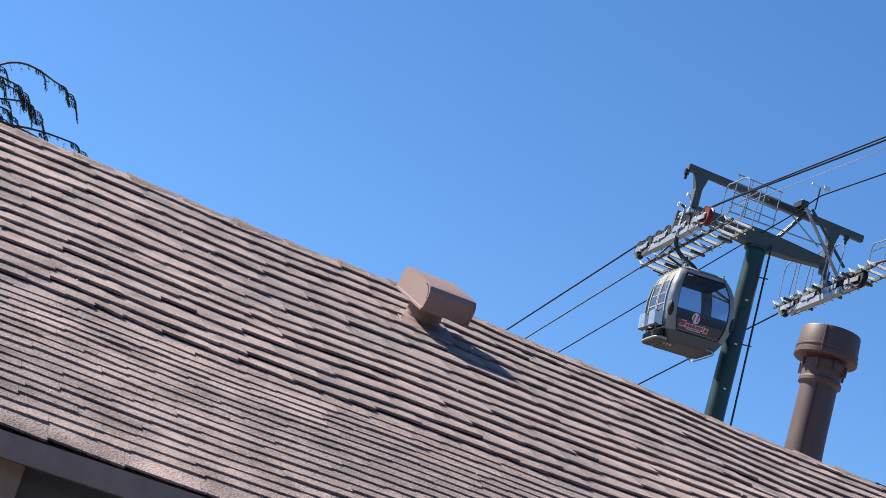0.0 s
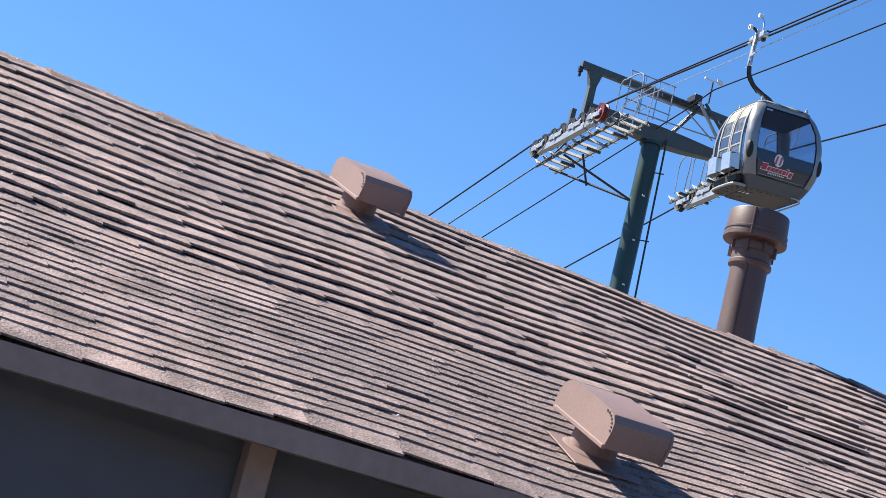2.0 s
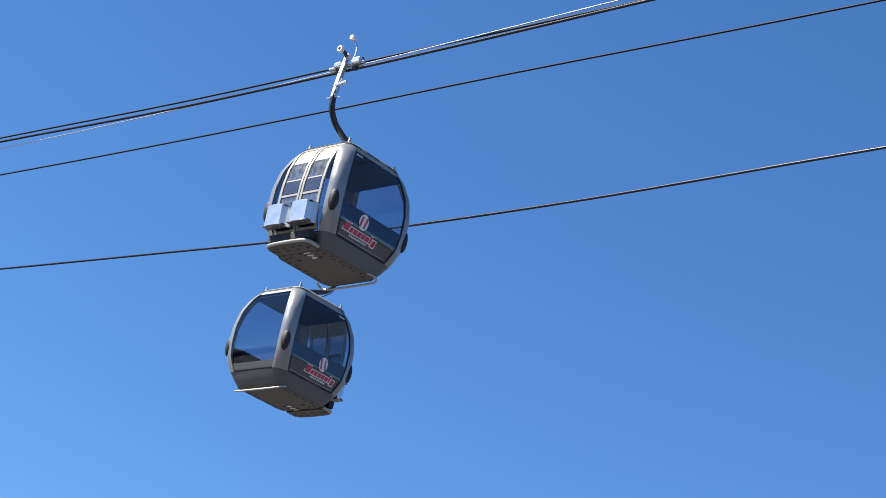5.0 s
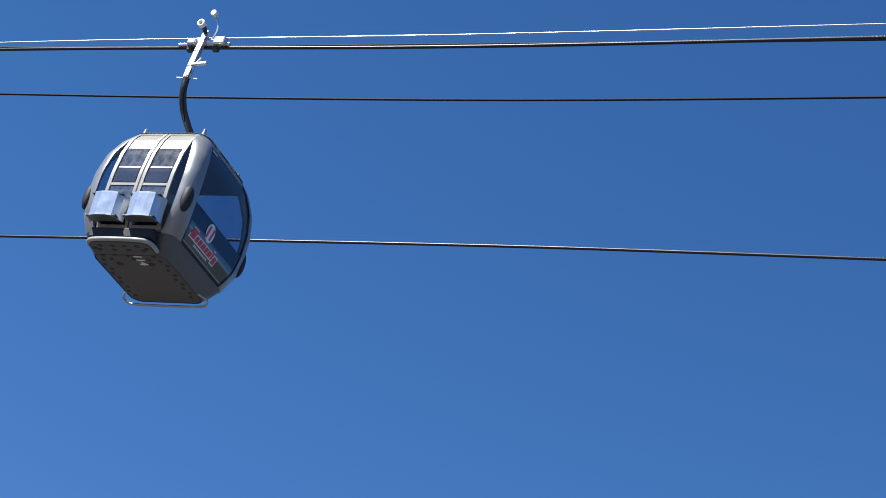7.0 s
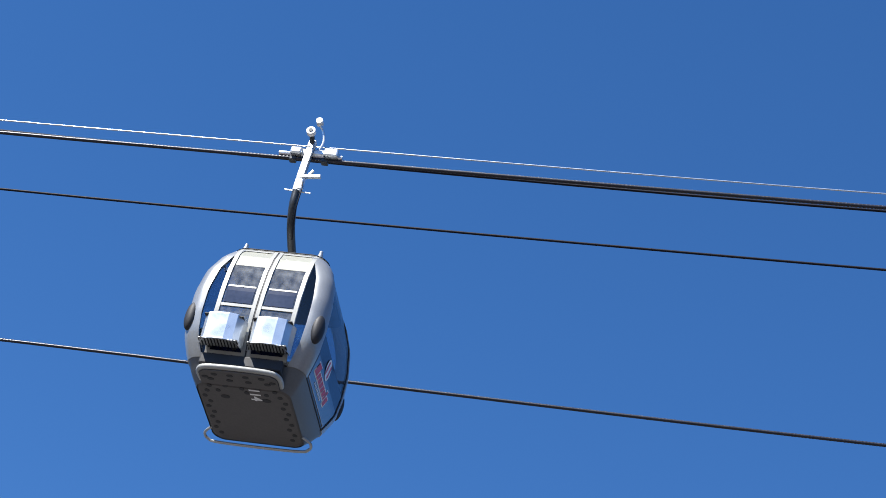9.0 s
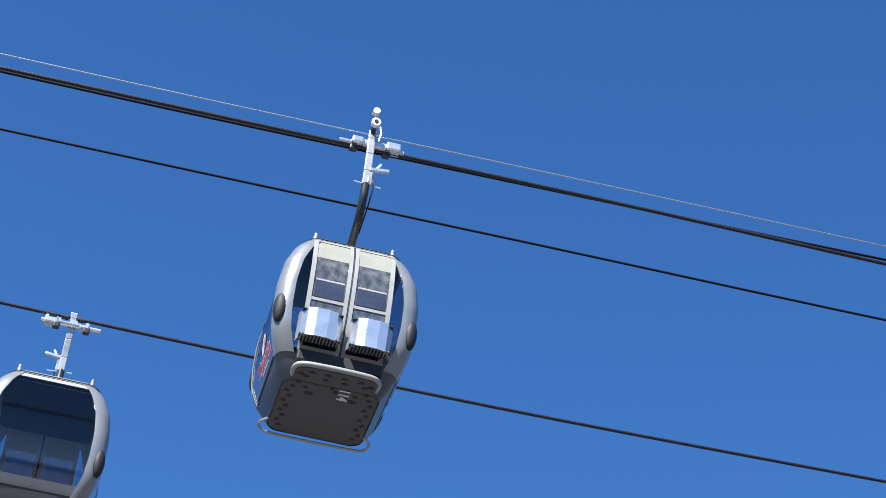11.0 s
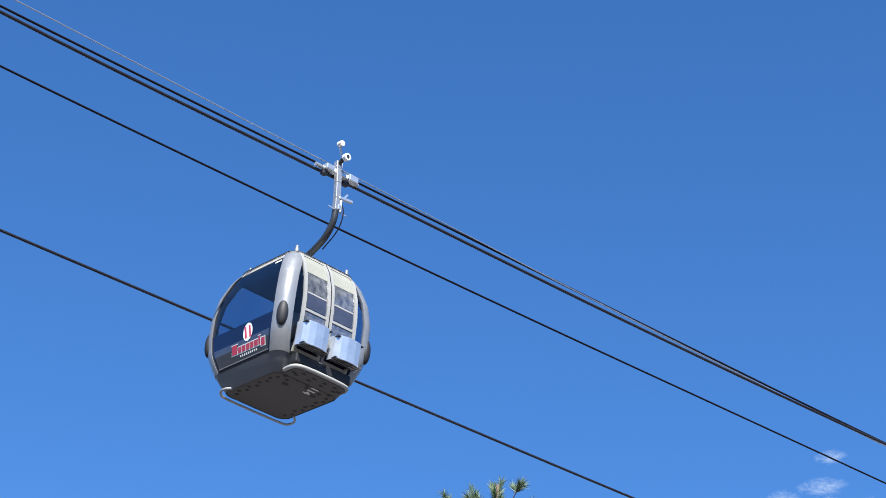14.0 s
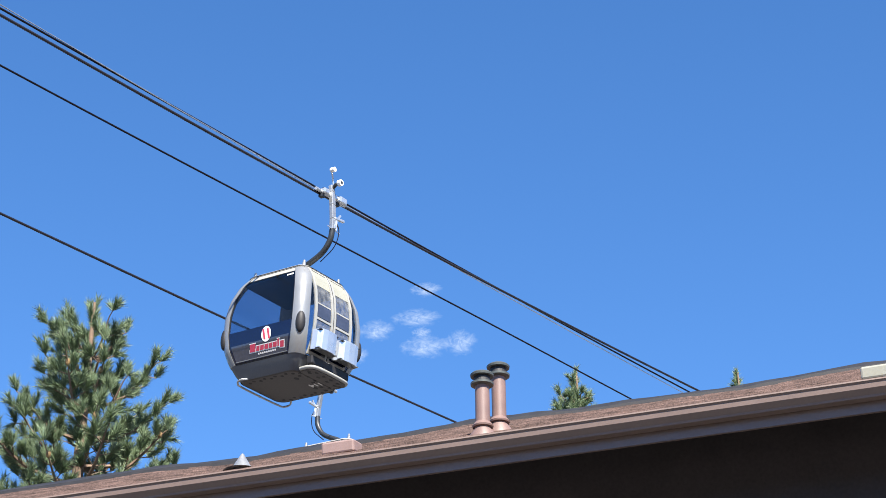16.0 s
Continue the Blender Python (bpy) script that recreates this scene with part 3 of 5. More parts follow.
def build_cabin():
    c = empty("gondola_cabin")
    # floor pan and skirt
    bm = bmesh.new()
    low = [Vector((p.x * 0.95, p.y * 0.95, -0.01)) for p in loop(0.0, 0)]
    ring(bm, [low, loop(0.03, 0.0)], True, True)
    smooth(part("floor_pan", bm, M_FLOOR, c, "grey floor pan with black drain holes"), 30)
    bm = bmesh.new()
    ring(bm, [loop(z, 0.004) for z in (0.0, 0.06, 0.12, 0.2, 0.26)] + [loop(z, -0.03) for z in (0.26, 0.0)])
    smooth(part("skirt", bm, M_SKIRT, c), 40)
    bm = bmesh.new()
    ring(bm, [loop(z, 0.010) for z in (0.262, 0.275)] + [loop(z, -0.02) for z in (0.275, 0.262)])
    part("skirt_seal", bm, M_RUBBER, c)
    bm = bmesh.new()
    rod(bm, (0, 0, -0.014), (0, 0, -0.010), 0.034, n=12)
    hole = bpy.data.meshes.new("hole")
    bm.to_mesh(hole), bm.free()
    hole.materials.append(M_RUBBER)
    spots = [(sx * (0.47 + 0.05 * (k % 2)), -0.52 + 0.125 * k) for sx in (-1, 1) for k in range(9)]
    spots += [(-0.42 + 0.21 * k, -0.64 - 0.03 * (k % 2)) for k in range(5)] + [(-0.25, -0.42), (0.28, -0.42), (-0.32, -0.55), (0.05, -0.56), (0.3, -0.55)]
    for x, y in spots:
        ob = new("drain_hole", hole)
        ob.parent, ob.location = c, (x, y, 0)
        if abs(x) < 0.3 and y == -0.42:
            ob.scale = (1.8, 1.2, 1)
    lettering("cabin_number", "114", 0.19, Matrix.Translation((0.15, -0.54, -0.013)) @ pose(0, 0, 0, 180, 0, 0) @ pose(0, 0, 0, 0, 0, -90), M_WHITE, c)
    # step below the doors and rail on the other side
    bm = bmesh.new()
    o = [[Vector((x, y, z)) for x, y in ((-0.50, -0.70), (-0.50, -0.93), (-0.42, -1.0), (-0.2, -1.02), (0.2, -1.02), (0.42, -1.0), (0.50, -0.93), (0.50, -0.70))] for z in (-0.02, 0.055)]
    ring(bm, o, True, True)
    step = part("step", bm, M_FLOOR, c, "worn grey step plate below the doors")
    bm = bmesh.new()
    tube(bm, bent([(-0.51, -0.72, 0.03), (-0.515, -0.90, 0.03), (-0.44, -1.0, 0.03), (-0.2, -1.03, 0.03), (0.2, -1.03, 0.03), (0.44, -1.0, 0.03), (0.515, -0.90, 0.03), (0.51, -0.72, 0.03)], 4), 0.036, 8)
    smooth(part("step_rim", bm, M_ROOF, step, "pale worn rounded rim"), 60)
    for x, y in [(-0.30 + 0.2 * k, -0.93) for k in range(4)] + [(-0.36 + 0.24 * k, -0.82) for k in range(4)] + [(-0.43, -0.86), (0.43, -0.86)]:
        ob = new("step_hole", hole)
        ob.parent, ob.location, ob.scale = step, (x, y, -0.0105), (1.3, 0.8, 1)
    bm = bmesh.new()
    tube(bm, bent([(-0.60, 0.42, 0.02), (-0.70, 0.52, -0.01), (-0.67, 0.61, -0.05), (-0.48, 0.64, -0.075), (0.48, 0.64, -0.075), (0.67, 0.61, -0.05), (0.70, 0.52, -0.01), (0.60, 0.42, 0.02)], 5), 0.019, 8)
    smooth(part("guard_rail", bm, M_GALV, c, "bent tubular guard rail"))
    # corner posts
    for sx in (1, -1):
        for sy in (1, -1):
            bm = bmesh.new()
            g = []
            for off in (0.016, -0.03):
                rows = []
                for i in range(23):
                    z = 0.26 + (2.06 - 0.26) * i / 22
                    a, b, r = hx(z) - CR, hy(z) - CR, CR + off
                    row = [Vector((sx * (a + r), sy * (b - 0.03), z))]
                    for k in range(7):
                        t = radians(90 * k / 6)
                        row.append(Vector((sx * (a + r * math.cos(t)), sy * (b + r * math.sin(t)), z)))
                    row.append(Vector((sx * (a - 0.03), sy * (b + r), z)))
                    rows.append(row)
                g.append(rows)
            sheet(bm, *g)
            smooth(part("corner_post", bm, M_SILVER, c, "silver grey curved corner post"), 35)
            bm = bmesh.new()
            bmesh.ops.create_uvsphere(bm, u_segments=14, v_segments=10, radius=1)
            z = 0.80
            m = Matrix.Translation((sx * (hx(z) - 0.055), sy * (hy(z) - 0.055), z)) @ pose(0, 0, 0, 0, 0, 45 * sx * sy) @ Matrix.Diagonal((0.075, 0.09, 0.21, 1))
            bmesh.ops.transform(bm, matrix=m, verts=bm.verts)
            smooth(part("bumper_pad", bm, M_RUBBER, c, "oval black rubber bumper pad"), 80)
    # two end walls
    for s in ("x", "-x"):
        sg = 1 if s == "x" else -1
        fl = lambda z: -(hy(z) - CR) + 0.035
        fh = lambda z: (hy(z) - CR) - 0.035
        bm = bmesh.new()
        side_plate(bm, s, fl, fh, 0.285, 0.86, 0.0, 0.02)
        end = smooth(part("end_panel", bm, M_NAVY, c, "glossy navy end panel with a red and white sign"), 40)
        bm = bmesh.new()
        side_plate(bm, s, fl, fh, 0.865, 1.93, 0.0, 0.012, 12)
        win = smooth(part("end_window", bm, M_GLASS, c, "smoked curved end window"), 40)
        win.visible_shadow = False
        bm = bmesh.new()
        side_plate(bm, s, lambda z: fl(z) - 0.02, lambda z: fl(z) + 0.012, 0.28, 1.95, 0.006, 0.03, 16, 1)
        part("window_seal", bm, M_RUBBER, c)
        bm = bmesh.new()
        side_plate(bm, s, lambda z: fh(z) - 0.012, lambda z: fh(z) + 0.02, 0.28, 1.95, 0.006, 0.03, 16, 1)
        part("window_seal", bm, M_RUBBER, c)
        bm = bmesh.new()
        side_plate(bm, s, lambda z: -(hy(z) - CR * 0.6), lambda z: hy(z) - CR * 0.6, 1.93, 2.08, 0.008, 0.03, 4)
        part("top_rail", bm, M_ROOF, c)
        bm = bmesh.new()
        side_plate(bm, s, lambda z: fl(z) + 0.05, lambda z: fh(z) - 0.05, 0.315, 0.60, 0.004, 0.006, 5, 8)
        smooth(part("lower_pane", bm, M_STRIP, end, "smoked grey lower pane behind the sign"), 40)
        bm = bmesh.new()
        side_plate(bm, s, lambda z: fl(z) + 0.04, lambda z: fh(z) - 0.04, 0.300, 0.314, 0.008, 0.014, 1, 8)
        part("lower_trim", bm, M_SILVER, end)
        # maker's plate in the window's top corner: plain bars
        for q0, q1 in ((0.05, 0.10), (0.11, 0.14), (0.15, 0.20)):
            bm = bmesh.new()
            side_plate(bm, s, lambda z: fl(z) + q0, lambda z: fl(z) + q1, 1.835, 1.875, 0.004, 0.003, 1, 1)
            part("plate_bar", bm, M_WHITE, win)
        # emblem and plain sign bars
        zl, yl = 0.69, -0.155
        disc = bmesh.new()
        pts = [(0.115 * math.cos(k * math.tau / 28), 0.145 * math.sin(k * math.tau / 28)) for k in range(28)]

        def on(u, w, o):
            return Vector((sg * edge_x(yl + u, zl + w, o), yl + u, zl + w))
        v = [disc.verts.new(on(u, w, 0.009)) for u, w in pts]
        disc.faces.new(v)
        part("emblem", disc, M_WHITE, end, "round white emblem")
        for u0, u1, w0, w1, sl in ((-0.075, -0.03, -0.10, 0.10, 0.02), (0.03, 0.075, -0.10, 0.10, 0.02)):
            b2 = bmesh.new()
            q = [(u0 - sl, w0), (u1 - sl, w0), (u1 + sl, w1), (u0 + sl, w1)]
            b2.faces.new([b2.verts.new(on(u, w, 0.010)) for u, w in q])
            part("emblem_bar", b2, M_PINK, end)
        u = -0.40
        for k, (wd, ht) in enumerate(((0.13, 0.135), (0.075, 0.085), (0.085, 0.085), (0.085, 0.085), (0.075, 0.085), (0.09, 0.085), (0.04, 0.125), (0.085, 0.11))):
            for o, grow, mat, nm in ((0.006, 0.016, M_WHITE, "sign_edge"), (0.010, 0.0, M_PINK, "sign_bar")):
                b2 = bmesh.new()
                dz = -0.27 - (0.03 if k == 7 else 0)
                q = [(u - grow, dz - grow), (u + wd + grow, dz - grow), (u + wd + grow + 0.02, dz + ht + grow), (u - grow + 0.02, dz + ht + grow)]
                b2.faces.new([b2.verts.new(on(a * -sg * -1, w, o)) for a, w in q])
                part(nm, b2, mat, end)
            u += wd + 0.018
        b2 = bmesh.new()
        for k in range(9):
            a = -0.2 + 0.048 * k
            b2.faces.new([b2.verts.new(on(p, w, 0.008)) for p, w in ((a, -0.335), (a + 0.03, -0.335), (a + 0.03, -0.305), (a, -0.305))])
        part("sign_line", b2, M_WHITE, end)
        # seat bench inside
        bm = bmesh.new()
        box(bm, (sg * 0.52, 0, 0.42), (0.42, 1.3, 0.08), bevel=0.02)
        box(bm, (sg * 0.70, 0, 0.62), (0.07, 1.3, 0.40), pose(0, 0, 0, 0, sg * 8, 0), bevel=0.02)
        part("bench", bm, M_SEAT, c, "dark moulded bench")
    # long wall away from the doors
    wl = lambda z: -(hx(z) - CR) + 0.03
    wh = lambda z: (hx(z) - CR) - 0.03
    bm = bmesh.new()
    side_plate(bm, "y", wl, wh, 0.285, 0.42, 0.0, 0.02, 4)
    part("side_panel", bm, M_SKIRT, c)
    bm = bmesh.new()
    side_plate(bm, "y", wl, wh, 0.43, 1.95, 0.0, 0.012, 14)
    w = smooth(part("side_window", bm, M_GLASS, c, "large smoked side window"), 40)
    w.visible_shadow = False
    bm = bmesh.new()
    side_plate(bm, "y", lambda z: -(hx(z) - CR * 0.6), lambda z: hx(z) - CR * 0.6, 1.95, 2.08, 0.008, 0.03, 4)
    part("top_rail", bm, M_ROOF, c)
    # door wall
    for sg in (-1, 1):
        def span(a, b):
            return (a, b) if sg > 0 else (-b, -a)
        d = empty("door")
        d.parent = c
        bm = bmesh.new()
        for a, b in ((0.012, 0.060), (0.470, 0.525)):
            side_plate(bm, "-y", *span(a, b), 0.30, 2.03, 0.018, 0.035, 18, 2)
        for z0, z1 in ((0.30, 0.36), (0.66, 0.70), (0.97, 1.01), (1.99, 2.03)):
            side_plate(bm, "-y", *span(0.060, 0.470), z0, z1, 0.014, 0.03, 2, 4)
        smooth(part("door_frame", bm, M_ROOF, d), 40)
        bm = bmesh.new()
        side_plate(bm, "-y", *span(0.061, 0.469), 1.66, 1.99, 0.004, 0.014, 5, 4)
        part("upper_panel", bm, M_MILKY, d, "pale milky upper door panel")
        bm = bmesh.new()
        side_plate(bm, "-y", *span(0.061, 0.469), 1.01, 1.66, 0.002, 0.010, 8, 4)
        g = smooth(part("door_window", bm, M_GLASS2, d), 40)
        g.visible_shadow = False
        bm = bmesh.new()
        side_plate(bm, "-y", *span(0.085, 0.445), 1.03, 1.27, 0.008, 0.02, 4, 4)
        part("vent_pane", bm, M_STRIP, d, "dark sliding vent pane")
        bm = bmesh.new()
        side_plate(bm, "-y", *span(0.085, 0.445), 1.275, 1.30, 0.010, 0.02, 1, 4)
        part("vent_bar", bm, M_ROOF, d)
        bm = bmesh.new()
        side_plate(bm, "-y", *span(0.061, 0.469), 0.70, 0.97, 0.002, 0.012, 4, 4)
        part("middle_panel", bm, M_GLASS2, d, "hazy middle door pane")
        bm = bmesh.new()
        side_plate(bm, "-y", *span(0.061, 0.469), 0.36, 0.66, 0.002, 0.012, 4, 4)
        part("lower_panel", bm, M_NAVY, d)
        bm = bmesh.new()
        lo2, hi2 = (lambda z: 0.535), (lambda z: max(0.545, hx(z) - CR + 0.02))
        if sg > 0:
            side_plate(bm, "-y", lo2, hi2, 0.36, 1.95, 0.004, 0.012, 14, 4)
        else:
            side_plate(bm, "-y", lambda z: -hi2(z), lambda z: -0.535, 0.36, 1.95, 0.004, 0.012, 14, 4)
        g = smooth(part("quarter_window", bm, M_GLASS, c, "narrow curved smoked quarter window"), 40)
        g.visible_shadow = False
        # ski rack
        r = empty("ski_rack")
        r.parent = c
        x0, x1 = span(0.035, 0.585)
        bm = bmesh.new()
        prof = [(x0, -1.0), (x0 + 0.03, -1.10), (x0 + 0.09, -1.19), (x0 + 0.20, -1.215), (x1 - 0.20, -1.215), (x1 - 0.09, -1.19), (x1 - 0.03, -1.10), (x1, -1.0)]
        o = [[Vector((x, y * (0.985 if z < 0.4 else 1), z)) for x, y in prof] for z in (0.335, 0.36, 0.69, 0.715)]
        sheet(bm, o, [[Vector((p.x * 0.99 + 0.01 * (x0 + x1) / 2, p.y + 0.02, p.z)) for p in row] for row in o])
        part("rack_box", bm, M_ALU, r, "folded bright aluminium ski rack box")
        bm = bmesh.new()
        box(bm, ((x0 + x1) / 2, -1.09, 0.70), (0.50, 0.17, 0.012))
        part("rack_lid", bm, M_RUBBER, r)
        bm = bmesh.new()
        box(bm, ((x0 + x1) / 2, -1.08, 0.35), (0.50, 0.16, 0.02))
        part("rack_floor", bm, M_RUBBER, r)
        bm = bmesh.new()
        for k in range(12):
            box(bm, (x0 + 0.05 + (x1 - x0 - 0.1) * k / 11, -1.10, 0.336), (0.018, 0.17, 0.012))
        part("rack_grille", bm, M_GALV, r)
        bm = bmesh.new()
        for px in (x0 + 0.12, x1 - 0.12):
            box(bm, (px, -0.98, 0.48), (0.05, 0.16, 0.22), bevel=0.01)
        part("rack_bracket", bm, M_RUBBER, r)
    bm = bmesh.new()
    side_plate(bm, "-y", -0.011, 0.011, 0.30, 2.03, 0.012, 0.03, 18, 1)
    part("door_seal", bm, M_RUBBER, c)
    bm = bmesh.new()
    box(bm, (0, -0.92, 0.17), (1.05, 0.14, 0.16), bevel=0.02)
    part("door_gear", bm, M_RUBBER, c)
    # roof
    bm = bmesh.new()
    ring(bm, [loop(2.03, 0.02), loop(2.07, 0.03), loop(2.11, 0.0), [Vector((p.x * 0.86, p.y * 0.86, 2.15)) for p in loop(2.12, 0)],
              [Vector((p.x * 0.45, p.y * 0.45, 2.20)) for p in loop(2.12, 0)]], True, True)
    smooth(part("roof", bm, M_ROOF, c, "pale grey rounded cabin roof"), 50)
    bm = bmesh.new()
    ring(bm, [loop(2.045, 0.034), loop(2.06, 0.036), loop(2.06, 0.01), loop(2.045, 0.01)])
    part("roof_seal", bm, M_RUBBER, c)
    for sx in (-1, 1):
        for sy in (-1, 1):
            bm = bmesh.new()
            lathe(bm, [(0.035, 2.05), (0.035, 2.14), (0.026, 2.15), (0.026, 2.19), (0.012, 2.205)], 12, (sx * 0.50, sy * 0.585))
            smooth(part("roof_stud", bm, M_GALV, c), 40)
    bm = bmesh.new()
    ring(bm, [loop(1.90, -0.05), loop(2.01, -0.05)], True, True)
    part("ceiling_lining", bm, M_SEAT, c, "dark ceiling lining inside the cabin")
    # hanger and grip
    bm = bmesh.new()
    tube(bm, bent([(0, 0.05, 2.18), (0, -0.12, 2.34), (0, -0.35, 2.44), (0, -0.58, 2.57), (0, -0.73, 2.78), (0, -0.765, 3.0)], 6), 0.055, 10)
    smooth(part("hanger_curve", bm, M_DARK, c, "dark curved lower hanger arm"), 60)
    bm = bmesh.new()
    box(bm, (0, 0, 2.2), (0.34, 0.30, 0.06), bevel=0.015)
    beam(bm, (0.08, 0.1, 2.2), (0.02, -0.3, 2.42), 0.03, 0.03), beam(bm, (-0.08, 0.1, 2.2), (-0.02, -0.3, 2.42), 0.03, 0.03)
    part("hanger_base", bm, M_DARK, c)
    bm = bmesh.new()
    pts = [(0, -0.765, 2.98), (0, -0.755, 3.2), (0, -0.72, 3.5), (0, -0.68, 3.78), (0, -0.66, 3.92)]
    for a, b in zip(pts, pts[1:]):
        beam(bm, a, b, 0.085, 0.10, 0.012, (1, 0, 0))
    part("hanger_arm", bm, M_GALV, c, "galvanised straight upper hanger arm")
    bm = bmesh.new()
    tube(bm, bent([(0.05, -0.78, 3.2), (0.09, -0.85, 2.95), (0.07, -0.78, 2.65), (0.04, -0.5, 2.40)], 6), 0.010, 6)
    smooth(part("hanger_wire", bm, M_CABLE, c))
    bm = bmesh.new()
    beam(bm, (0.02, -0.79, 3.22), (0.28, -0.79, 3.25), 0.05, 0.05, 0.01)
    beam(bm, (0.08, -0.79, 3.20), (0.16, -0.80, 3.33), 0.03, 0.03)
    beam(bm, (0.06, -0.79, 2.98), (0.06, -0.79, 3.18), 0.04, 0.04)
    box(bm, (0.05, -0.79, 3.05), (0.08, 0.05, 0.09), bevel=0.01)
    beam(bm, (-0.16, -0.78, 3.0), (0.2, -0.78, 2.97), 0.015, 0.015)
    part("latch_bracket", bm, M_ALU, c)
    grip = empty("grip")
    grip.parent = c
    bm = bmesh.new()
    box(bm, (0.10, -0.64, 3.73), (0.52, 0.10, 0.09), bevel=0.02)
    rod(bm, (-0.42, -0.64, 3.70), (0.45, -0.64, 3.70), 0.035, n=12)
    box(bm, (0.30, -0.66, 3.72), (0.20, 0.16, 0.13), bevel=0.025)
    box(bm, (-0.18, -0.66, 3.72), (0.16, 0.14, 0.11), bevel=0.025)
    part("grip_body", bm, M_ALU, grip, "cast bright metal rope grip")
    for x in (-0.12, 0.12, 0.3):
        bm = bmesh.new()
        rod(bm, (x - 0.05, -0.60, 3.79), (x + 0.05, -0.60, 3.79), 0.045, n=14)
        smooth(part("grip_spring", bm, M_DARK, grip))
    for x in (-0.22, 0.22):
        bm = bmesh.new()
        box(bm, (x, -0.62, 3.635), (0.10, 0.09, 0.09), bevel=0.02)
        part("grip_jaw", bm, M_DARK, grip)
    bm = bmesh.new()
    tube(bm, [(0, -0.68, 3.86), (0, -0.76, 3.92), (0, -0.84, 3.93)], 0.035, 8)
    part("roller_arm", bm, M_DARK, grip)
    bm = bmesh.new()
    rod(bm, (0, -0.83, 3.93), (0, -0.90, 3.93), 0.062, n=20)
    smooth(part("roller", bm, M_WHITE, grip, "pale grip roller"), 40)
    bm = bmesh.new()
    rod(bm, (0, -0.90, 3.93), (0, -0.908, 3.93), 0.028, n=12)
    part("roller_hub", bm, M_DARK, grip)
    bm = bmesh.new()
    tube(bm, bent([(0.10, -0.62, 3.80), (0.12, -0.60, 3.98), (0.08, -0.60, 4.14), (0.01, -0.63, 4.25)], 5), 0.018, 8)
    smooth(part("lever", bm, M_ALU, grip))
    bm = bmesh.new()
    rod(bm, (0.01, -0.61, 4.27), (0.01, -0.70, 4.27), 0.048, n=16)
    smooth(part("lever_roller", bm, M_WHITE, grip), 40)
    return c


LABEL = "silver and navy gondola cabin with smoked windows and ski racks"
cabin_near = tagged(build_cabin(), LABEL, "gondola", "gondola cabins on the lift")
cabin_back = [copy_thing(cabin_near, Matrix.Translation((k * 57.8, 0, 0))) for k in range(3)]
for k, ob in enumerate(cabin_back):
    tagged(ob, ("silver and navy gondola cabin on the far rope, doors away",
                "silver and navy gondola cabin coming along the far rope",
                "silver and navy gondola cabin low behind the far roof")[k])


# the far rope's grips carry no raised lever on their visible side
for ob in cabin_back:
    for q in [q for q in ob.children_recursive if q.name.startswith("lever")]:
        bpy.data.objects.remove(q)


def near_pose(t):
    x = V_LINE * (t - 9)
    return pose(-6.521 + x, 20.81 - 0.0000443 * x * x, 15.64 + 0.00279 * x + 0.000605 * x * x, TILT, 0, 0)


def back_pose(t, shift):
    x = -27.6 - V_LINE * (t - 4.5) + shift
    return pose(x, FAR_Y - 0.37, cabin_z(x) - 3.90 - (0.2 if shift > 60 else 0), -TILT, 0, 180)


# ---- lift tower ----
TX = -49.8


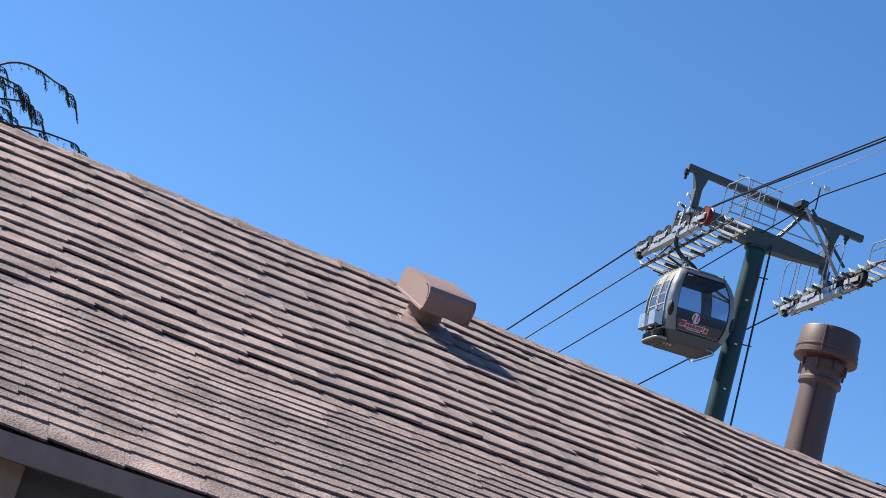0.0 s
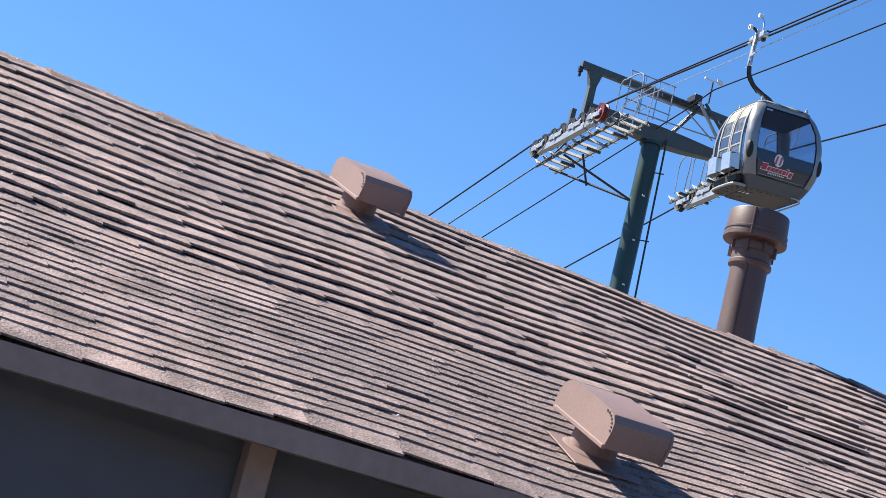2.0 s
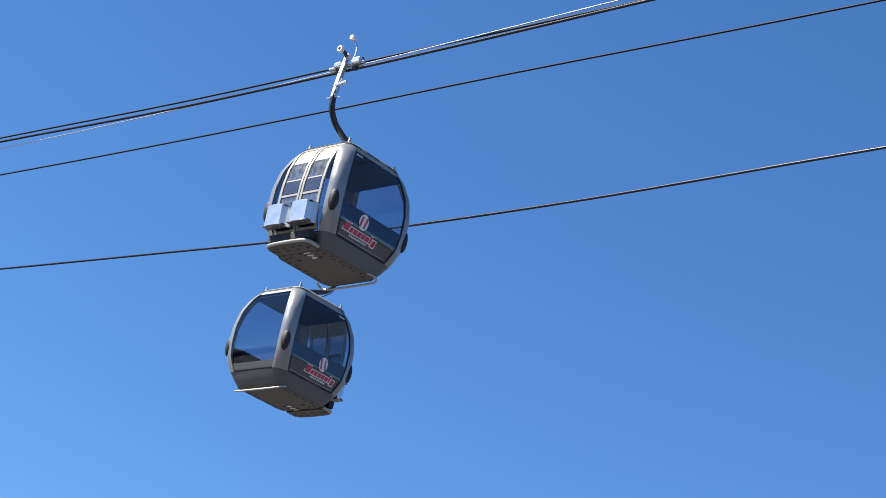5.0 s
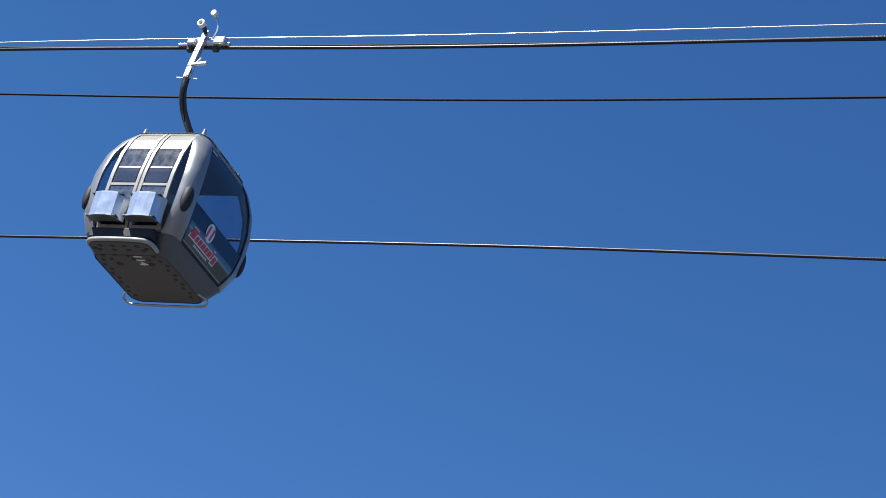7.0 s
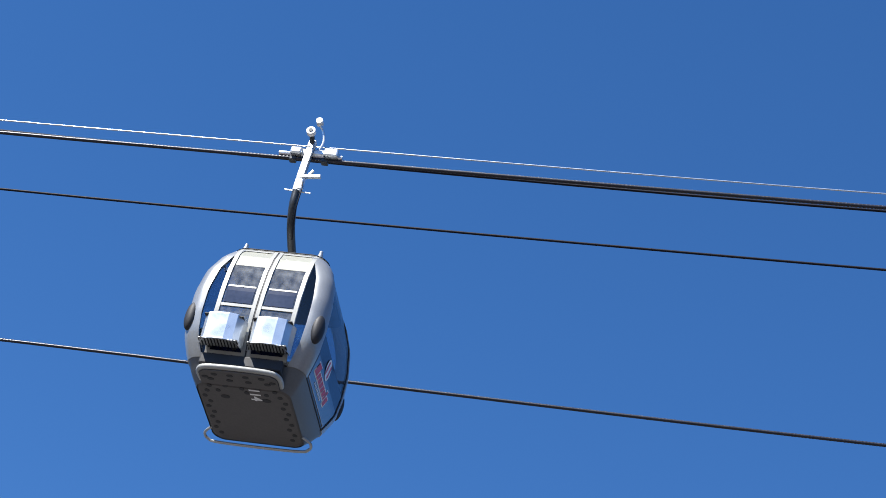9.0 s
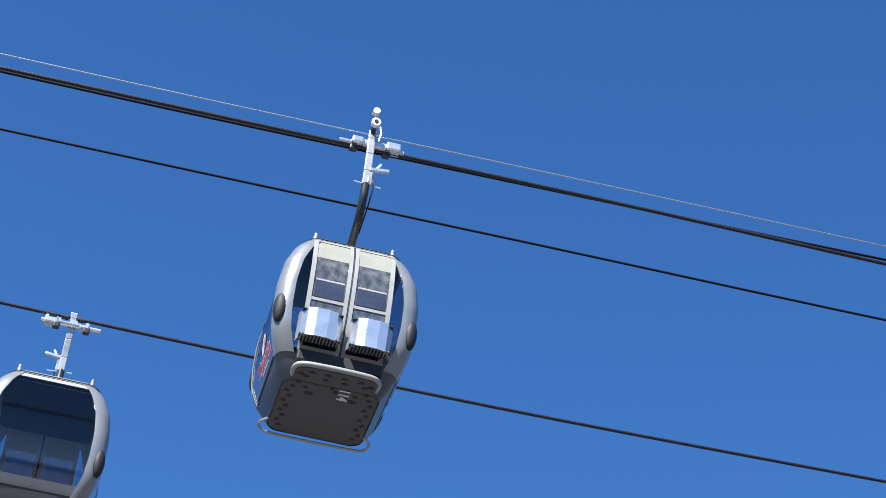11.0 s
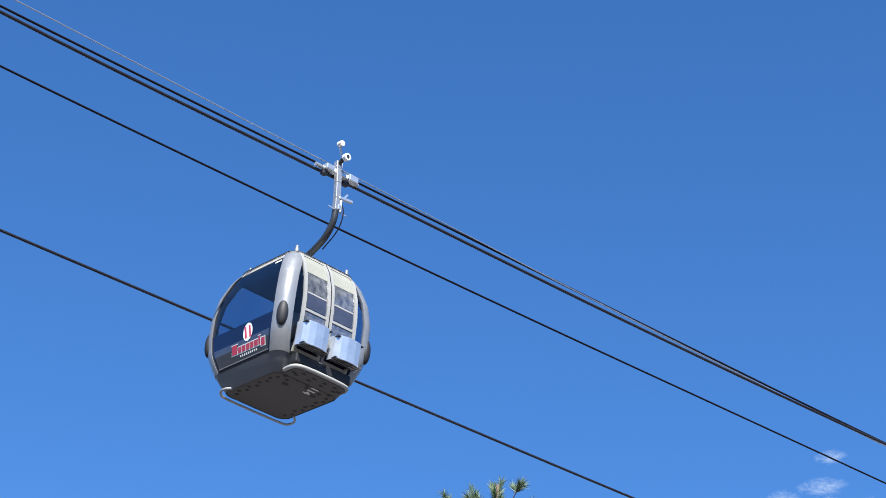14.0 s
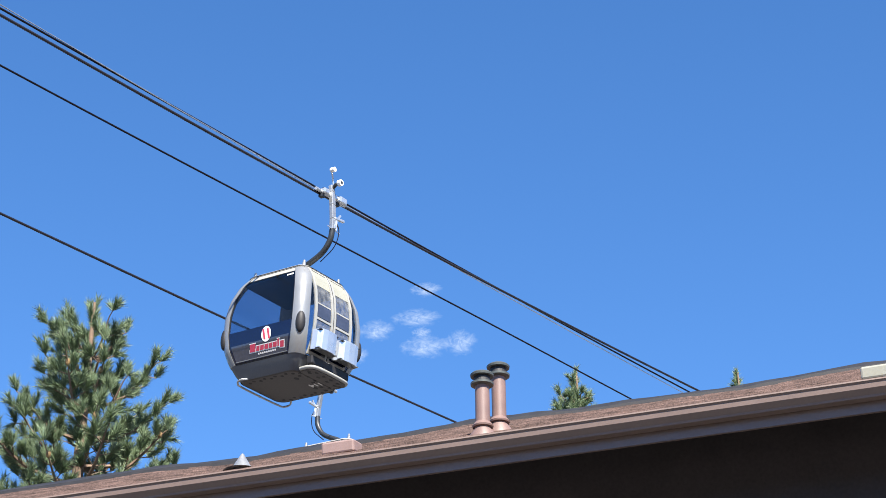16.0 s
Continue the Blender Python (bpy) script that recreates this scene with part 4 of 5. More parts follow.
def build_tower():
    t = empty("lift_tower", Matrix.Translation((TX, 22.37, 0)))
    bm = bmesh.new()
    lathe(bm, [(0.42, 0), (0.40, 0.4), (0.285, 14), (0.27, 20.3)], 32)
    smooth(part("column", bm, M_GREEN, t, "dark green round steel column"))
    bm = bmesh.new()
    lathe(bm, [(0.62, 0), (0.62, 0.04)], 24)
    part("base_flange", bm, M_GREEN, t)
    bm = bmesh.new()
    lathe(bm, [(0.34, 20.28), (0.34, 20.36)], 24)
    part("flange", bm, M_GREEN, t)
    bm = bmesh.new()
    tube(bm, [(0.33, 0.42, 2), (0.33, 0.42, 14), (0.30, 0.34, 18), (0.28, 0.30, 20.5)], 0.030, 8)
    smooth(part("conduit", bm, M_DARK, t, "dark cable conduit beside the column"))
    bm = bmesh.new()
    for z in (6, 9, 12, 15, 17.5, 19.5):
        beam(bm, (0.2, 0.2, z), (0.33, 0.42, z), 0.03, 0.03)
    part("conduit_clips", bm, M_DARK, t)
    # lower cross arm
    bm = bmesh.new()
    for sg in (-1, 1):
        o = []
        for y, h, w, z in ((0, 0.50, 0.44, 20.60), (1.0, 0.42, 0.38, 20.62), (1.9, 0.28, 0.30, 20.66), (2.15, 0.26, 0.28, 20.67)):
            o.append([Vector((x * w / 2, sg * y, z + s * h / 2)) for x, s in ((-1, -1), (1, -1), (1, 1), (-1, 1))])
        ring(bm, o, True, True)
    bmesh.ops.recalc_face_normals(bm, faces=bm.faces)
    part("cross_arm", bm, M_STEEL, t, "tapered grey steel cross arm")
    # upper lifting frame
    bm = bmesh.new()
    beam(bm, (0, -2.6, 21.82), (0, 3.1, 21.80), 0.16, 0.20, 0.01)
    part("lifting_beam", bm, M_STEEL, t, "grey steel lifting beam")
    for sg in (-1, 1):
        bm = bmesh.new()
        o = [[Vector((x * 0.09, sg * 2.15 + y * w, z)) for x, y in ((-1, -1), (1, -1), (1, 1), (-1, 1))] for z, w in ((20.35, 0.11), (21.3, 0.10), (21.74, 0.22))]
        ring(bm, o, True, True)
        bmesh.ops.recalc_face_normals(bm, faces=bm.faces)
        part("frame_leg", bm, M_STEEL, t)
        bm = bmesh.new()
        box(bm, (0, sg * 2.6, 21.67), (0.10, 0.12, 0.16)), box(bm, (0, sg * 2.6, 21.52), (0.06, 0.08, 0.14), bevel=0.02)
        part("lifting_lug", bm, M_DARK, t)
        # sheave train
        y, tilt = sg * 2.4 - 0.14, 0.055
        tr = empty("sheave_train")
        tr.parent = t
        for k in range(8):
            x = -2.05 + 0.59 * k
            z = 20.13 + tilt * x * 0.7 - 0.012 * x * x - 0.27
            bm = bmesh.new()
            rings = [(0.10, -0.06), (0.20, -0.06), (0.26, -0.08), (0.26, -0.045), (0.225, -0.015), (0.225, 0.015), (0.26, 0.045), (0.26, 0.08), (0.20, 0.06), (0.10, 0.06)]
            lathe(bm, rings, 24)
            bmesh.ops.transform(bm, matrix=Matrix.Translation((x, y, z)) @ pose(0, 0, 0, 90, 0, 0), verts=bm.verts)
            smooth(part("sheave", bm, M_RED if (k == 7 and sg < 0) else M_RUBBER, tr, "red painted sheave wheel" if (k == 7 and sg < 0) else ""), 35)
            bm = bmesh.new()
            rod(bm, (x, y - 0.10, z), (x, y + 0.14, z), 0.05, n=12)
            box(bm, (x, y - 0.09, z - 0.02), (0.14, 0.03, 0.18), bevel=0.01)
            part("axle", bm, M_ALU if sg < 0 else M_STEEL, tr)
        for k in range(4):
            bm = bmesh.new()
            x = -2.05 + 1.18 * k
            za, zb = [20.13 + tilt * q * 0.7 - 0.012 * q * q - 0.32 for q in (x, x + 0.59)]
            for o in (-0.11, 0.11):
                beam(bm, (x - 0.08, y + o, za), (x + 0.67, y + o, zb), 0.03, 0.14, 0.008)
            rod(bm, (x + 0.295, y - 0.14, (za + zb) / 2 - 0.06), (x + 0.295, y + 0.14, (za + zb) / 2 - 0.06), 0.06, n=12)
            part("rocker", bm, M_GALV, tr)
        for k in range(2):
            bm = bmesh.new()
            x = -1.755 + 2.36 * k
            za, zb = [20.13 + tilt * q * 0.7 - 0.012 * q * q - 0.45 for q in (x, x + 1.18)]
            beam(bm, (x, y, za), (x + 1.18, y, zb), 0.14, 0.16, 0.01)
            part("double_rocker", bm, M_GALV, tr)
        bm = bmesh.new()
        beam(bm, (-1.16, y, 19.60), (1.2, y, 19.70), 0.18, 0.20, 0.01)
        part("rocker_beam", bm, M_GALV, tr)
        for k in range(7):
            bm = bmesh.new()
            x = -1.9 + 0.59 * k
            z = 20.13 + tilt * x * 0.7 - 0.012 * x * x - 0.1
            box(bm, (x + 0.3, y - 0.05, z + 0.05), (0.10, 0.05, 0.16), pose(0, 0, 0, 0, 20, 0), bevel=0.01)
            part("rope_guide", bm, M_DARK, tr)
        bm = bmesh.new()
        beam(bm, (0, y, 19.7), (0, y + 0.02, 20.5), 0.12, 0.14, 0.01)
        part("train_bracket", bm, M_STEEL, tr)
        # catwalk beside the train
        cat = empty("catwalk")
        cat.parent = t
        yc = -1.85 if sg < 0 else 2.50
        zc = lambda x: (19.62 if sg < 0 else 19.98) + 0.05 * x
        bm = bmesh.new()
        for o in (-0.30, 0.30):
            beam(bm, (-2.7, yc + o, zc(-2.7)), (2.9, yc + o, zc(2.9)), 0.04, 0.09)
        part("catwalk_rail", bm, M_STEEL, cat)
        for x in (-1.6, 0.0, 1.6):
            bm = bmesh.new()
            beam(bm, (x, sg * 1.9, zc(x) - 0.06), (x, yc + 0.4, zc(x) - 0.06), 0.07, 0.08, 0.01)
            part("catwalk_bearer", bm, M_STEEL, cat)
        for k in range(12):
            x = -2.5 + 0.47 * k
            bm = bmesh.new()
            box(bm, (x, yc, zc(x) + 0.06), (0.27, 0.86, 0.03), pose(0, 0, 0, 0, 36, 0), bevel=0.008)
            part("tread", bm, M_TREAD, cat)
        for k in range(7):
            x = -2.6 + 0.9 * k
            if k < 4:
                continue
            bm = bmesh.new()
            yy = yc + 0.30 if sg < 0 else 2.90
            tube(bm, [(x, yy, zc(x) + (0.45 if sg > 0 else 0)), (x, yy + 0.03, zc(x) + 1.1)], 0.017, 6)
            part("handrail_post", bm, M_GALV, cat)
        bm = bmesh.new()
        x0 = 1.0
        for h in (0.55, 1.1):
            yy = yc + 0.32 if sg < 0 else 2.93
            tube(bm, [(x0, yy, zc(x0) + h), (2.8, yy, zc(2.8) + h)], 0.017, 6)
        part("handrail", bm, M_GALV, cat)
        bm = bmesh.new()
        yh = yc - 0.3 if sg < 0 else 2.85
        xo = -0.8 if sg > 0 else 0.0
        tube(bm, bent([(2.0 + xo, yh, zc(2.0) + 0.4), (2.0 + xo, yh, zc(2) + 1.15), (2.4 + xo, yh, zc(2) + 1.22), (3.1 + xo, yh + 0.1, zc(2.8) + 1.15), (3.2 + xo, yh + 0.1, zc(2.9) + 0.1)], 4), 0.02, 6)
        part("hoop", bm, M_GALV, cat)
        bm = bmesh.new()
        if sg > 0:
            tube(bm, [(1.2, yh, zc(2) + 0.6), (2.38, yh + 0.1, zc(3) + 0.6)], 0.017, 6)
            part("mid_rail", bm, M_GALV, cat)
            for q in range(4):
                bm = bmesh.new()
                tube(bm, bent([(-2.2 + 0.9 * q, yc - 0.45, zc(0)), (-2.2 + 0.9 * q, yc - 0.45, zc(0) + 1.0), (-1.6 + 0.9 * q, yc - 0.45, zc(0) + 1.0), (-1.6 + 0.9 * q, yc - 0.45, zc(0))], 4), 0.017, 6)
                part("hoop", bm, M_GALV, cat)
        else:
            bm.free()
    # braces and stairs between arm and beam
    bm = bmesh.new()
    for a, b in (((0.1, 0.55, 20.9), (0.1, 1.25, 21.95)), ((-0.1, 0.55, 20.9), (-0.1, 1.25, 21.95)), ((0.15, 1.3, 22.0), (0.5, 2.5, 20.6))):
        rod(bm, a, b, 0.045, n=8)
    part("brace", bm, M_STEEL, t)
    bm = bmesh.new()
    rod(bm, (0.35, 1.0, 21.9), (0.6, 2.35, 20.2), 0.05, n=8)
    part("pale_brace", bm, M_GALV, t, "pale galvanised diagonal brace")
    bm = bmesh.new()
    for y in (-1.2, -0.75, -0.3, 0.15):
        tube(bm, [(0.35, y, 20.9), (0.35, y, 22.05)], 0.018, 6)
    for z in (21.2, 21.5, 21.8, 22.05):
        tube(bm, [(0.35, -1.25, z), (0.35, 0.2, z)], 0.018, 6)
    tube(bm, [(0.4, -1.3, 20.9), (0.45, 1.9, 21.0)], 0.022, 6)
    tube(bm, [(0.4, -1.3, 21.55), (0.42, 0.6, 21.5), (0.45, 1.6, 20.9)], 0.022, 6)
    part("cage", bm, M_GALV, t)
    bm = bmesh.new()
    for a, b in (((-2.3, -1.9, 19.42), (0.0, -0.2, 18.55)), ((-0.6, -1.7, 19.55), (-1.3, -1.1, 18.98)), ((-1.0, -2.1, 19.5), (0.0, -0.2, 18.55))):
        rod(bm, a, b, 0.035, n=8)
    part("strut", bm, M_DARK, t)
    # wind gauge and insulator
    bm = bmesh.new()
    rod(bm, (0, 1.45, 22.1), (0, 1.45, 22.75), 0.025, n=8)
    part("gauge_pole", bm, M_DARK, t)
    bm = bmesh.new()
    beam(bm, (0, 1.2, 22.78), (0, 1.62, 22.80), 0.03, 0.03)
    box(bm, (0, 1.66, 22.82), (0.02, 0.18, 0.14)), box(bm, (0, 1.2, 22.80), (0.09, 0.06, 0.06), bevel=0.015)
    part("wind_gauge", bm, M_WHITE, t, "white wind gauge")
    bm = bmesh.new()
    box(bm, (0.1, 0.95, 22.0), (0.5, 0.25, 0.22), bevel=0.03)
    rod(bm, (0.2, -0.1, 21.75), (0.2, 0.9, 21.75), 0.05, n=8)
    part("cable_clamp", bm, M_DARK, t)
    for k in range(5):
        bm = bmesh.new()
        z = 13.5 + 1.3 * k
        box(bm, (0.345 - 0.003 * k, -0.05, z), (0.03, 0.08, 0.05), bevel=0.008)
        part("cleat", bm, M_ALU, t)
    return tagged(t, "dark green lift tower with grey cross arms and sheave trains", "lift tower")


build_tower()

# ---- house across the street: eave, gutter, flues ----
E0, ALONG, INTO = Vector((14.1, 10.75, 8.4)), Vector((0.283, -0.959, 0)), Vector((0.959, 0.283, 0))


def roof2(a, b, lift=0.0):
    """A point on the far roof: a metres along the eave, b metres in from it."""
    w = 0.02 * math.sin(1.3 * a) * min(1, b / 3) + 0.01 * math.sin(3.1 * a + b)
    return E0 + ALONG * a + INTO * b + Vector((0, 0, 0.474 * b + w + lift))


A0, A1, RUN = -7.5, 16.0, 3.9
far_house = tagged(empty("apartment_house"), "taller brown house with a tan gutter, soffit coloured dark for shade, shingled roof", "house")
bm = bmesh.new()
rows = [[roof2(A0 + (A1 - A0) * j / 60, RUN * i / 12) for j in range(61)] for i in range(13)]
sheet(bm, rows, [[p - Vector((0, 0, 0.10)) for p in r] for r in rows])
far_roof = part("roof", bm, M_SHINGLE2, far_house, "low brown shingle roof seen edge on")
bm = bmesh.new()
rows = [[roof2(a, RUN) + INTO * (1.0 * i) + Vector((0, 0, -0.45 * i)) for a in (A0, 0, 6, A1)] for i in range(8)]
sheet(bm, rows, [[p - Vector((0, 0, 0.10)) for p in r] for r in rows])
part("back_roof", bm, M_SHINGLE2, far_house)
bm = bmesh.new()
rows = [[roof2(A0 + (A1 - A0) * j / 90, RUN + o) + Vector((0, 0, h + random.uniform(-0.008, 0.008))) for j in range(91)] for o, h in ((-0.10, 0.012), (-0.09, 0.050), (0, 0.075), (0.14, -0.03))]
sheet(bm, rows, [[p - Vector((0, 0, 0.03)) for p in r] for r in rows])
part("ridge_strip", bm, M_RUBBER, far_house, "black weathered ridge strip")
bm = bmesh.new()
prof = [(0.0, 0.02), (-0.13, 0.03), (-0.135, 0.015), (-0.12, 0.0), (-0.115, -0.045), (-0.07, -0.09), (-0.065, -0.11), (0.0, -0.115)]
rows = [[E0 + ALONG * (A0 + (A1 - A0) * j / 8) + INTO * b + Vector((0, 0, h - 0.02)) for j in range(9)] for b, h in prof]
sheet(bm, rows, [[p + INTO * 0.012 for p in r] for r in rows])
part("gutter", bm, M_GUTTER, far_house, "tan stepped metal gutter")
bm = bmesh.new()
rows = [[E0 + ALONG * a + INTO * 0.03 + Vector((0, 0, h)) for a in (A0, A1)] for h in (0.0, -0.23)]
sheet(bm, rows, [[p + INTO * 0.03 for p in r] for r in rows])
part("fascia", bm, M_GUTTER, far_house)
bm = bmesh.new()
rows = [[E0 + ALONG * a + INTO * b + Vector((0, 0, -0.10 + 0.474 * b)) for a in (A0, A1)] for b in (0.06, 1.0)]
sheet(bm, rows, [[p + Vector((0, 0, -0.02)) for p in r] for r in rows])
# soffit coloured as dark as its shade
part("soffit", bm, M_EAVE_SHADE, far_house)
# tails coloured lighter than the soffit, for the light they catch
for k in range(20):
    a = A0 + 0.6 + 1.18 * k
    bm = bmesh.new()
    beam(bm, E0 + ALONG * a + INTO * 0.08 + Vector((0, 0, -0.115)), E0 + ALONG * a + INTO * 1.05 + Vector((0, 0, -0.115 + 0.45)), 0.12, 0.20, 0.01)
    part("rafter_tail", bm, M_WALL, far_house)
turn2 = Matrix((ALONG, INTO, Vector((0, 0, 1)))).transposed().to_4x4()
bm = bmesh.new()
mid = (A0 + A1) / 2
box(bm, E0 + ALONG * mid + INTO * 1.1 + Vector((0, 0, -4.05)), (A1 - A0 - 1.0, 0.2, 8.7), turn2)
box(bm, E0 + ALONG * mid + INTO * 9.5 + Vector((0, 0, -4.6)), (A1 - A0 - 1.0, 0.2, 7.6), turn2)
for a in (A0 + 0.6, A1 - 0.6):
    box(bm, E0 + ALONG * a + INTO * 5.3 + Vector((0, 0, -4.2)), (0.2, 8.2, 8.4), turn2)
# wall shares the soffit's shade colour
part("wall", bm, M_EAVE_SHADE, far_house)


def thin_flue(base, h, label):
    top = empty("flue_pipe", Matrix.Translation(base))
    bm = bmesh.new()
    lathe(bm, [(0.072, -0.2), (0.070, h)], 20)
    smooth(part("pipe", bm, M_PIPE, top))
    bm = bmesh.new()
    lathe(bm, [(0.15, -0.08), (0.13, 0.03), (0.08, 0.10), (0.075, 0.12)], 20)
    lathe(bm, [(0.10, 0.115), (0.105, 0.13), (0.074, 0.17)], 20)
    smooth(part("flashing", bm, M_PIPE, top), 35)
    bm = bmesh.new()
    lathe(bm, [(0.072, h - 0.01), (0.112, h + 0.0), (0.114, h + 0.02), (0.085, h + 0.03)], 24)
    smooth(part("collar", bm, M_STEEL, top), 35)
    bm = bmesh.new()
    lathe(bm, [(0.085, h + 0.03), (0.080, h + 0.095)], 24)
    part("screen", bm, M_RUBBER, top, "dark cap screen")
    bm = bmesh.new()
    lathe(bm, [(0.112, h + 0.09), (0.116, h + 0.11), (0.10, h + 0.125), (0.03, h + 0.14)], 24)
    smooth(part("cap", bm, M_STEEL, top, "dull grey metal cap"), 35)
    return tagged(top, label, "flue", "pair of thin flues")


thin_flue((15.75, 8.94, 8.88), 0.56, "thin brown flue pipe with a disc cap, the shorter one")
thin_flue((16.05, 8.95, 9.03), 0.61, "thin brown flue pipe with a disc cap, the taller one")
bm = bmesh.new()
box(bm, (15.89, 10.79, 9.27), (0.24, 0.36, 0.13), pose(0, 0, 0, 0, -8, 16), bevel=0.02)
tagged(part("roof_vent", bm, M_BROWN), "small brown box vent on the far roof", "roof vent")
bm = bmesh.new()
lathe(bm, [(0.20, -0.03), (0.12, 0.0), (0.105, 0.01), (0.015, 0.165), (0.010, 0.17)], 20)
ob = smooth(part("cone_flashing", bm, M_GALV))
ob.location = (15.52, 11.81, 9.18)
tagged(ob, "bare grey metal cone flashing on the far roof", "roof flashing")
bm = bmesh.new()
box(bm, (16.5, 5.11, 8.80), (0.25, 0.40, 0.12), pose(0, 0, 0, 0, -8, 16), bevel=0.02)
tagged(part("roof_vent", bm, M_MILKY), "pale box vent at the far roof's edge", "roof vent")


# ---- trees ----
def tuft(rng, verts, faces, base, way, length, needles, nl, w):
    """A bottle brush of needles round a twig."""
    way = way / np.linalg.norm(way)
    a = np.cross(way, (0.3, 0.2, 0.93))
    a /= np.linalg.norm(a)
    b = np.cross(way, a)
    for _ in range(needles):
        t = rng.uniform(0, 1)
        ang = rng.uniform(0, math.tau)
        out = a * math.cos(ang) + b * math.sin(ang)
        d = out * rng.uniform(0.35, 0.85) + way * rng.uniform(0.6, 1.4)
        d /= np.linalg.norm(d)
        p = base + way * length * t
        s = np.cross(d, rng.normal(size=3))
        s *= w / np.linalg.norm(s)
        k = len(verts)
        verts += [tuple(p - s), tuple(p + s), tuple(p + d * nl * rng.uniform(0.7, 1.1))]
        faces.append((k, k + 1, k + 2))


def pine(base, height, crown, width, seed, label, dense=1.0, nl=0.17, grow=1.0):
    """A pine: tapered trunk, upswept whorls of limbs and brushes of needles."""
    rng = np.random.default_rng(seed)
    top = empty("pine_tree", Matrix.Translation(base) @ Matrix.Scale(grow, 4))
    bm = bmesh.new()
    tube(bm, [(0.08 * math.sin(0.5 * k + seed), 0.06 * math.cos(0.7 * k), height * k / 14) for k in range(15)],
         [0.34 * (1 - k / 14.3) ** 0.9 + 0.012 for k in range(15)], 10)
    smooth(part("trunk", bm, M_BARK, top))
    limbs, verts, faces, cones = bmesh.new(), [], [], []
    up_way = np.array((0, 0, 1.0))
    z = height - crown
    while z < height - 0.85:
        f = (height - z) / crown
        n_limb = int(rng.integers(4, 7))
        a0 = rng.uniform(0, math.tau)
        for k in range(n_limb):
            ang = a0 + math.tau * (k + rng.uniform(-0.3, 0.3)) / n_limb
            L = width * (0.07 + 0.93 * min(1, f * 1.1) ** 1.05) * rng.uniform(0.65, 1.15)
            rise = 1.25 - 1.0 * min(1, f) ** 0.6 + rng.uniform(-0.08, 0.12)
            tip = np.array((math.cos(ang), math.sin(ang), 0.0))
            across = np.array((-math.sin(ang), math.cos(ang), 0.0))
            p0 = np.array((0, 0, z + rng.uniform(-0.06, 0.06)))
            mid = p0 + tip * L * 0.55 + up_way * L * rise * 0.25
            end = p0 + tip * L + up_way * L * rise
            pts = bent([tuple(p0), tuple(mid), tuple(end)], 6)
            tube(limbs, pts, [0.034 * (1 - i / len(pts)) * (0.4 + f) + 0.008 for i in range(len(pts))], 5)
            n = max(2, int(L * 4.2 * dense))
            for i in range(n + 1):
                t = 0.35 + 0.65 * i / n
                q = np.array(pts[min(len(pts) - 1, int(t * (len(pts) - 1)))])
                for side in ((-1, 1) if i < n else (0,)):
                    d = tip * rng.uniform(0.4, 0.8) + across * side * rng.uniform(0.6, 1.0) + up_way * rng.uniform(0.1, 0.5)
                    tl = rng.uniform(0.12, 0.34) * (1.1 - 0.4 * t)
                    e = q + d * tl
                    tube(limbs, [tuple(q), tuple(e)], 0.008, 4)
                    for _ in range(3):
                        w = d * 0.5 + up_way * rng.uniform(0.4, 1.1) + rng.normal(size=3) * 0.35
                        tuft(rng, verts, faces, e - d * 0.03, w, rng.uniform(0.14, 0.28), int(120 * dense), nl, 0.0052)
            if rng.uniform() < 0.4:
                cones.append(end * 0.95 + p0 * 0.05)
        z += rng.uniform(0.34, 0.5)
    for k in range(14):
        lean = rng.normal(size=3) * 0.25 + np.array((0, 0, 1.0))
        tuft(rng, verts, faces, np.array((0, 0, height - 1.25 + 0.08 * k)), lean, 0.3, 170, nl, 0.0062)
    ob = smooth(part("branchwork", limbs, M_BARK, top))
    ob["kind"] = "stuff"
    bm = bmesh.new()
    bmesh.ops.create_uvsphere(bm, u_segments=8, v_segments=6, radius=1, matrix=Matrix.Diagonal((0.04, 0.04, 0.06, 1)))
    cone = bpy.data.meshes.new("cone")
    bm.to_mesh(cone), bm.free()
    cone.materials.append(M_CONE)
    for p in cones:
        ob = new("cone", cone)
        ob.parent, ob.location = top, p
    me = bpy.data.meshes.new("crown")
    me.from_pydata(verts, [], faces)
    me.materials.append(M_NEEDLE)
    ob = new("crown", me)
    ob.parent = top
    return tagged(top, label, "pine tree", "pines behind the houses")


def spot(az, el, dist):
    """Ground place and height of a tree top seen from the standing point."""
    return (0.68 + dist * math.sin(radians(az)), -1.55 + dist * math.cos(radians(az)), 0), 1.5 + dist * math.tan(radians(el))


b0, h0 = spot(43.42, 25.85, 46.5)
pine(b0, h0 / 1.55 - 0.17, 4.8, 2.1, 5, "tall green pine with upswept brushy branches and cones", grow=1.55)
b0, h0 = spot(58.17, 23.98, 66)
pine(b0, h0 / 1.27, 4.0, 0.95, 8, "slim green pine top far behind the roof", 0.7, 0.2, 1.27)
b0, h0 = spot(63.1, 23.6, 80)
pine(b0, h0 / 1.38 + 0.1, 4.0, 0.7, 9, "narrow pine tip far behind the roof", 0.6, 0.2, 1.38)

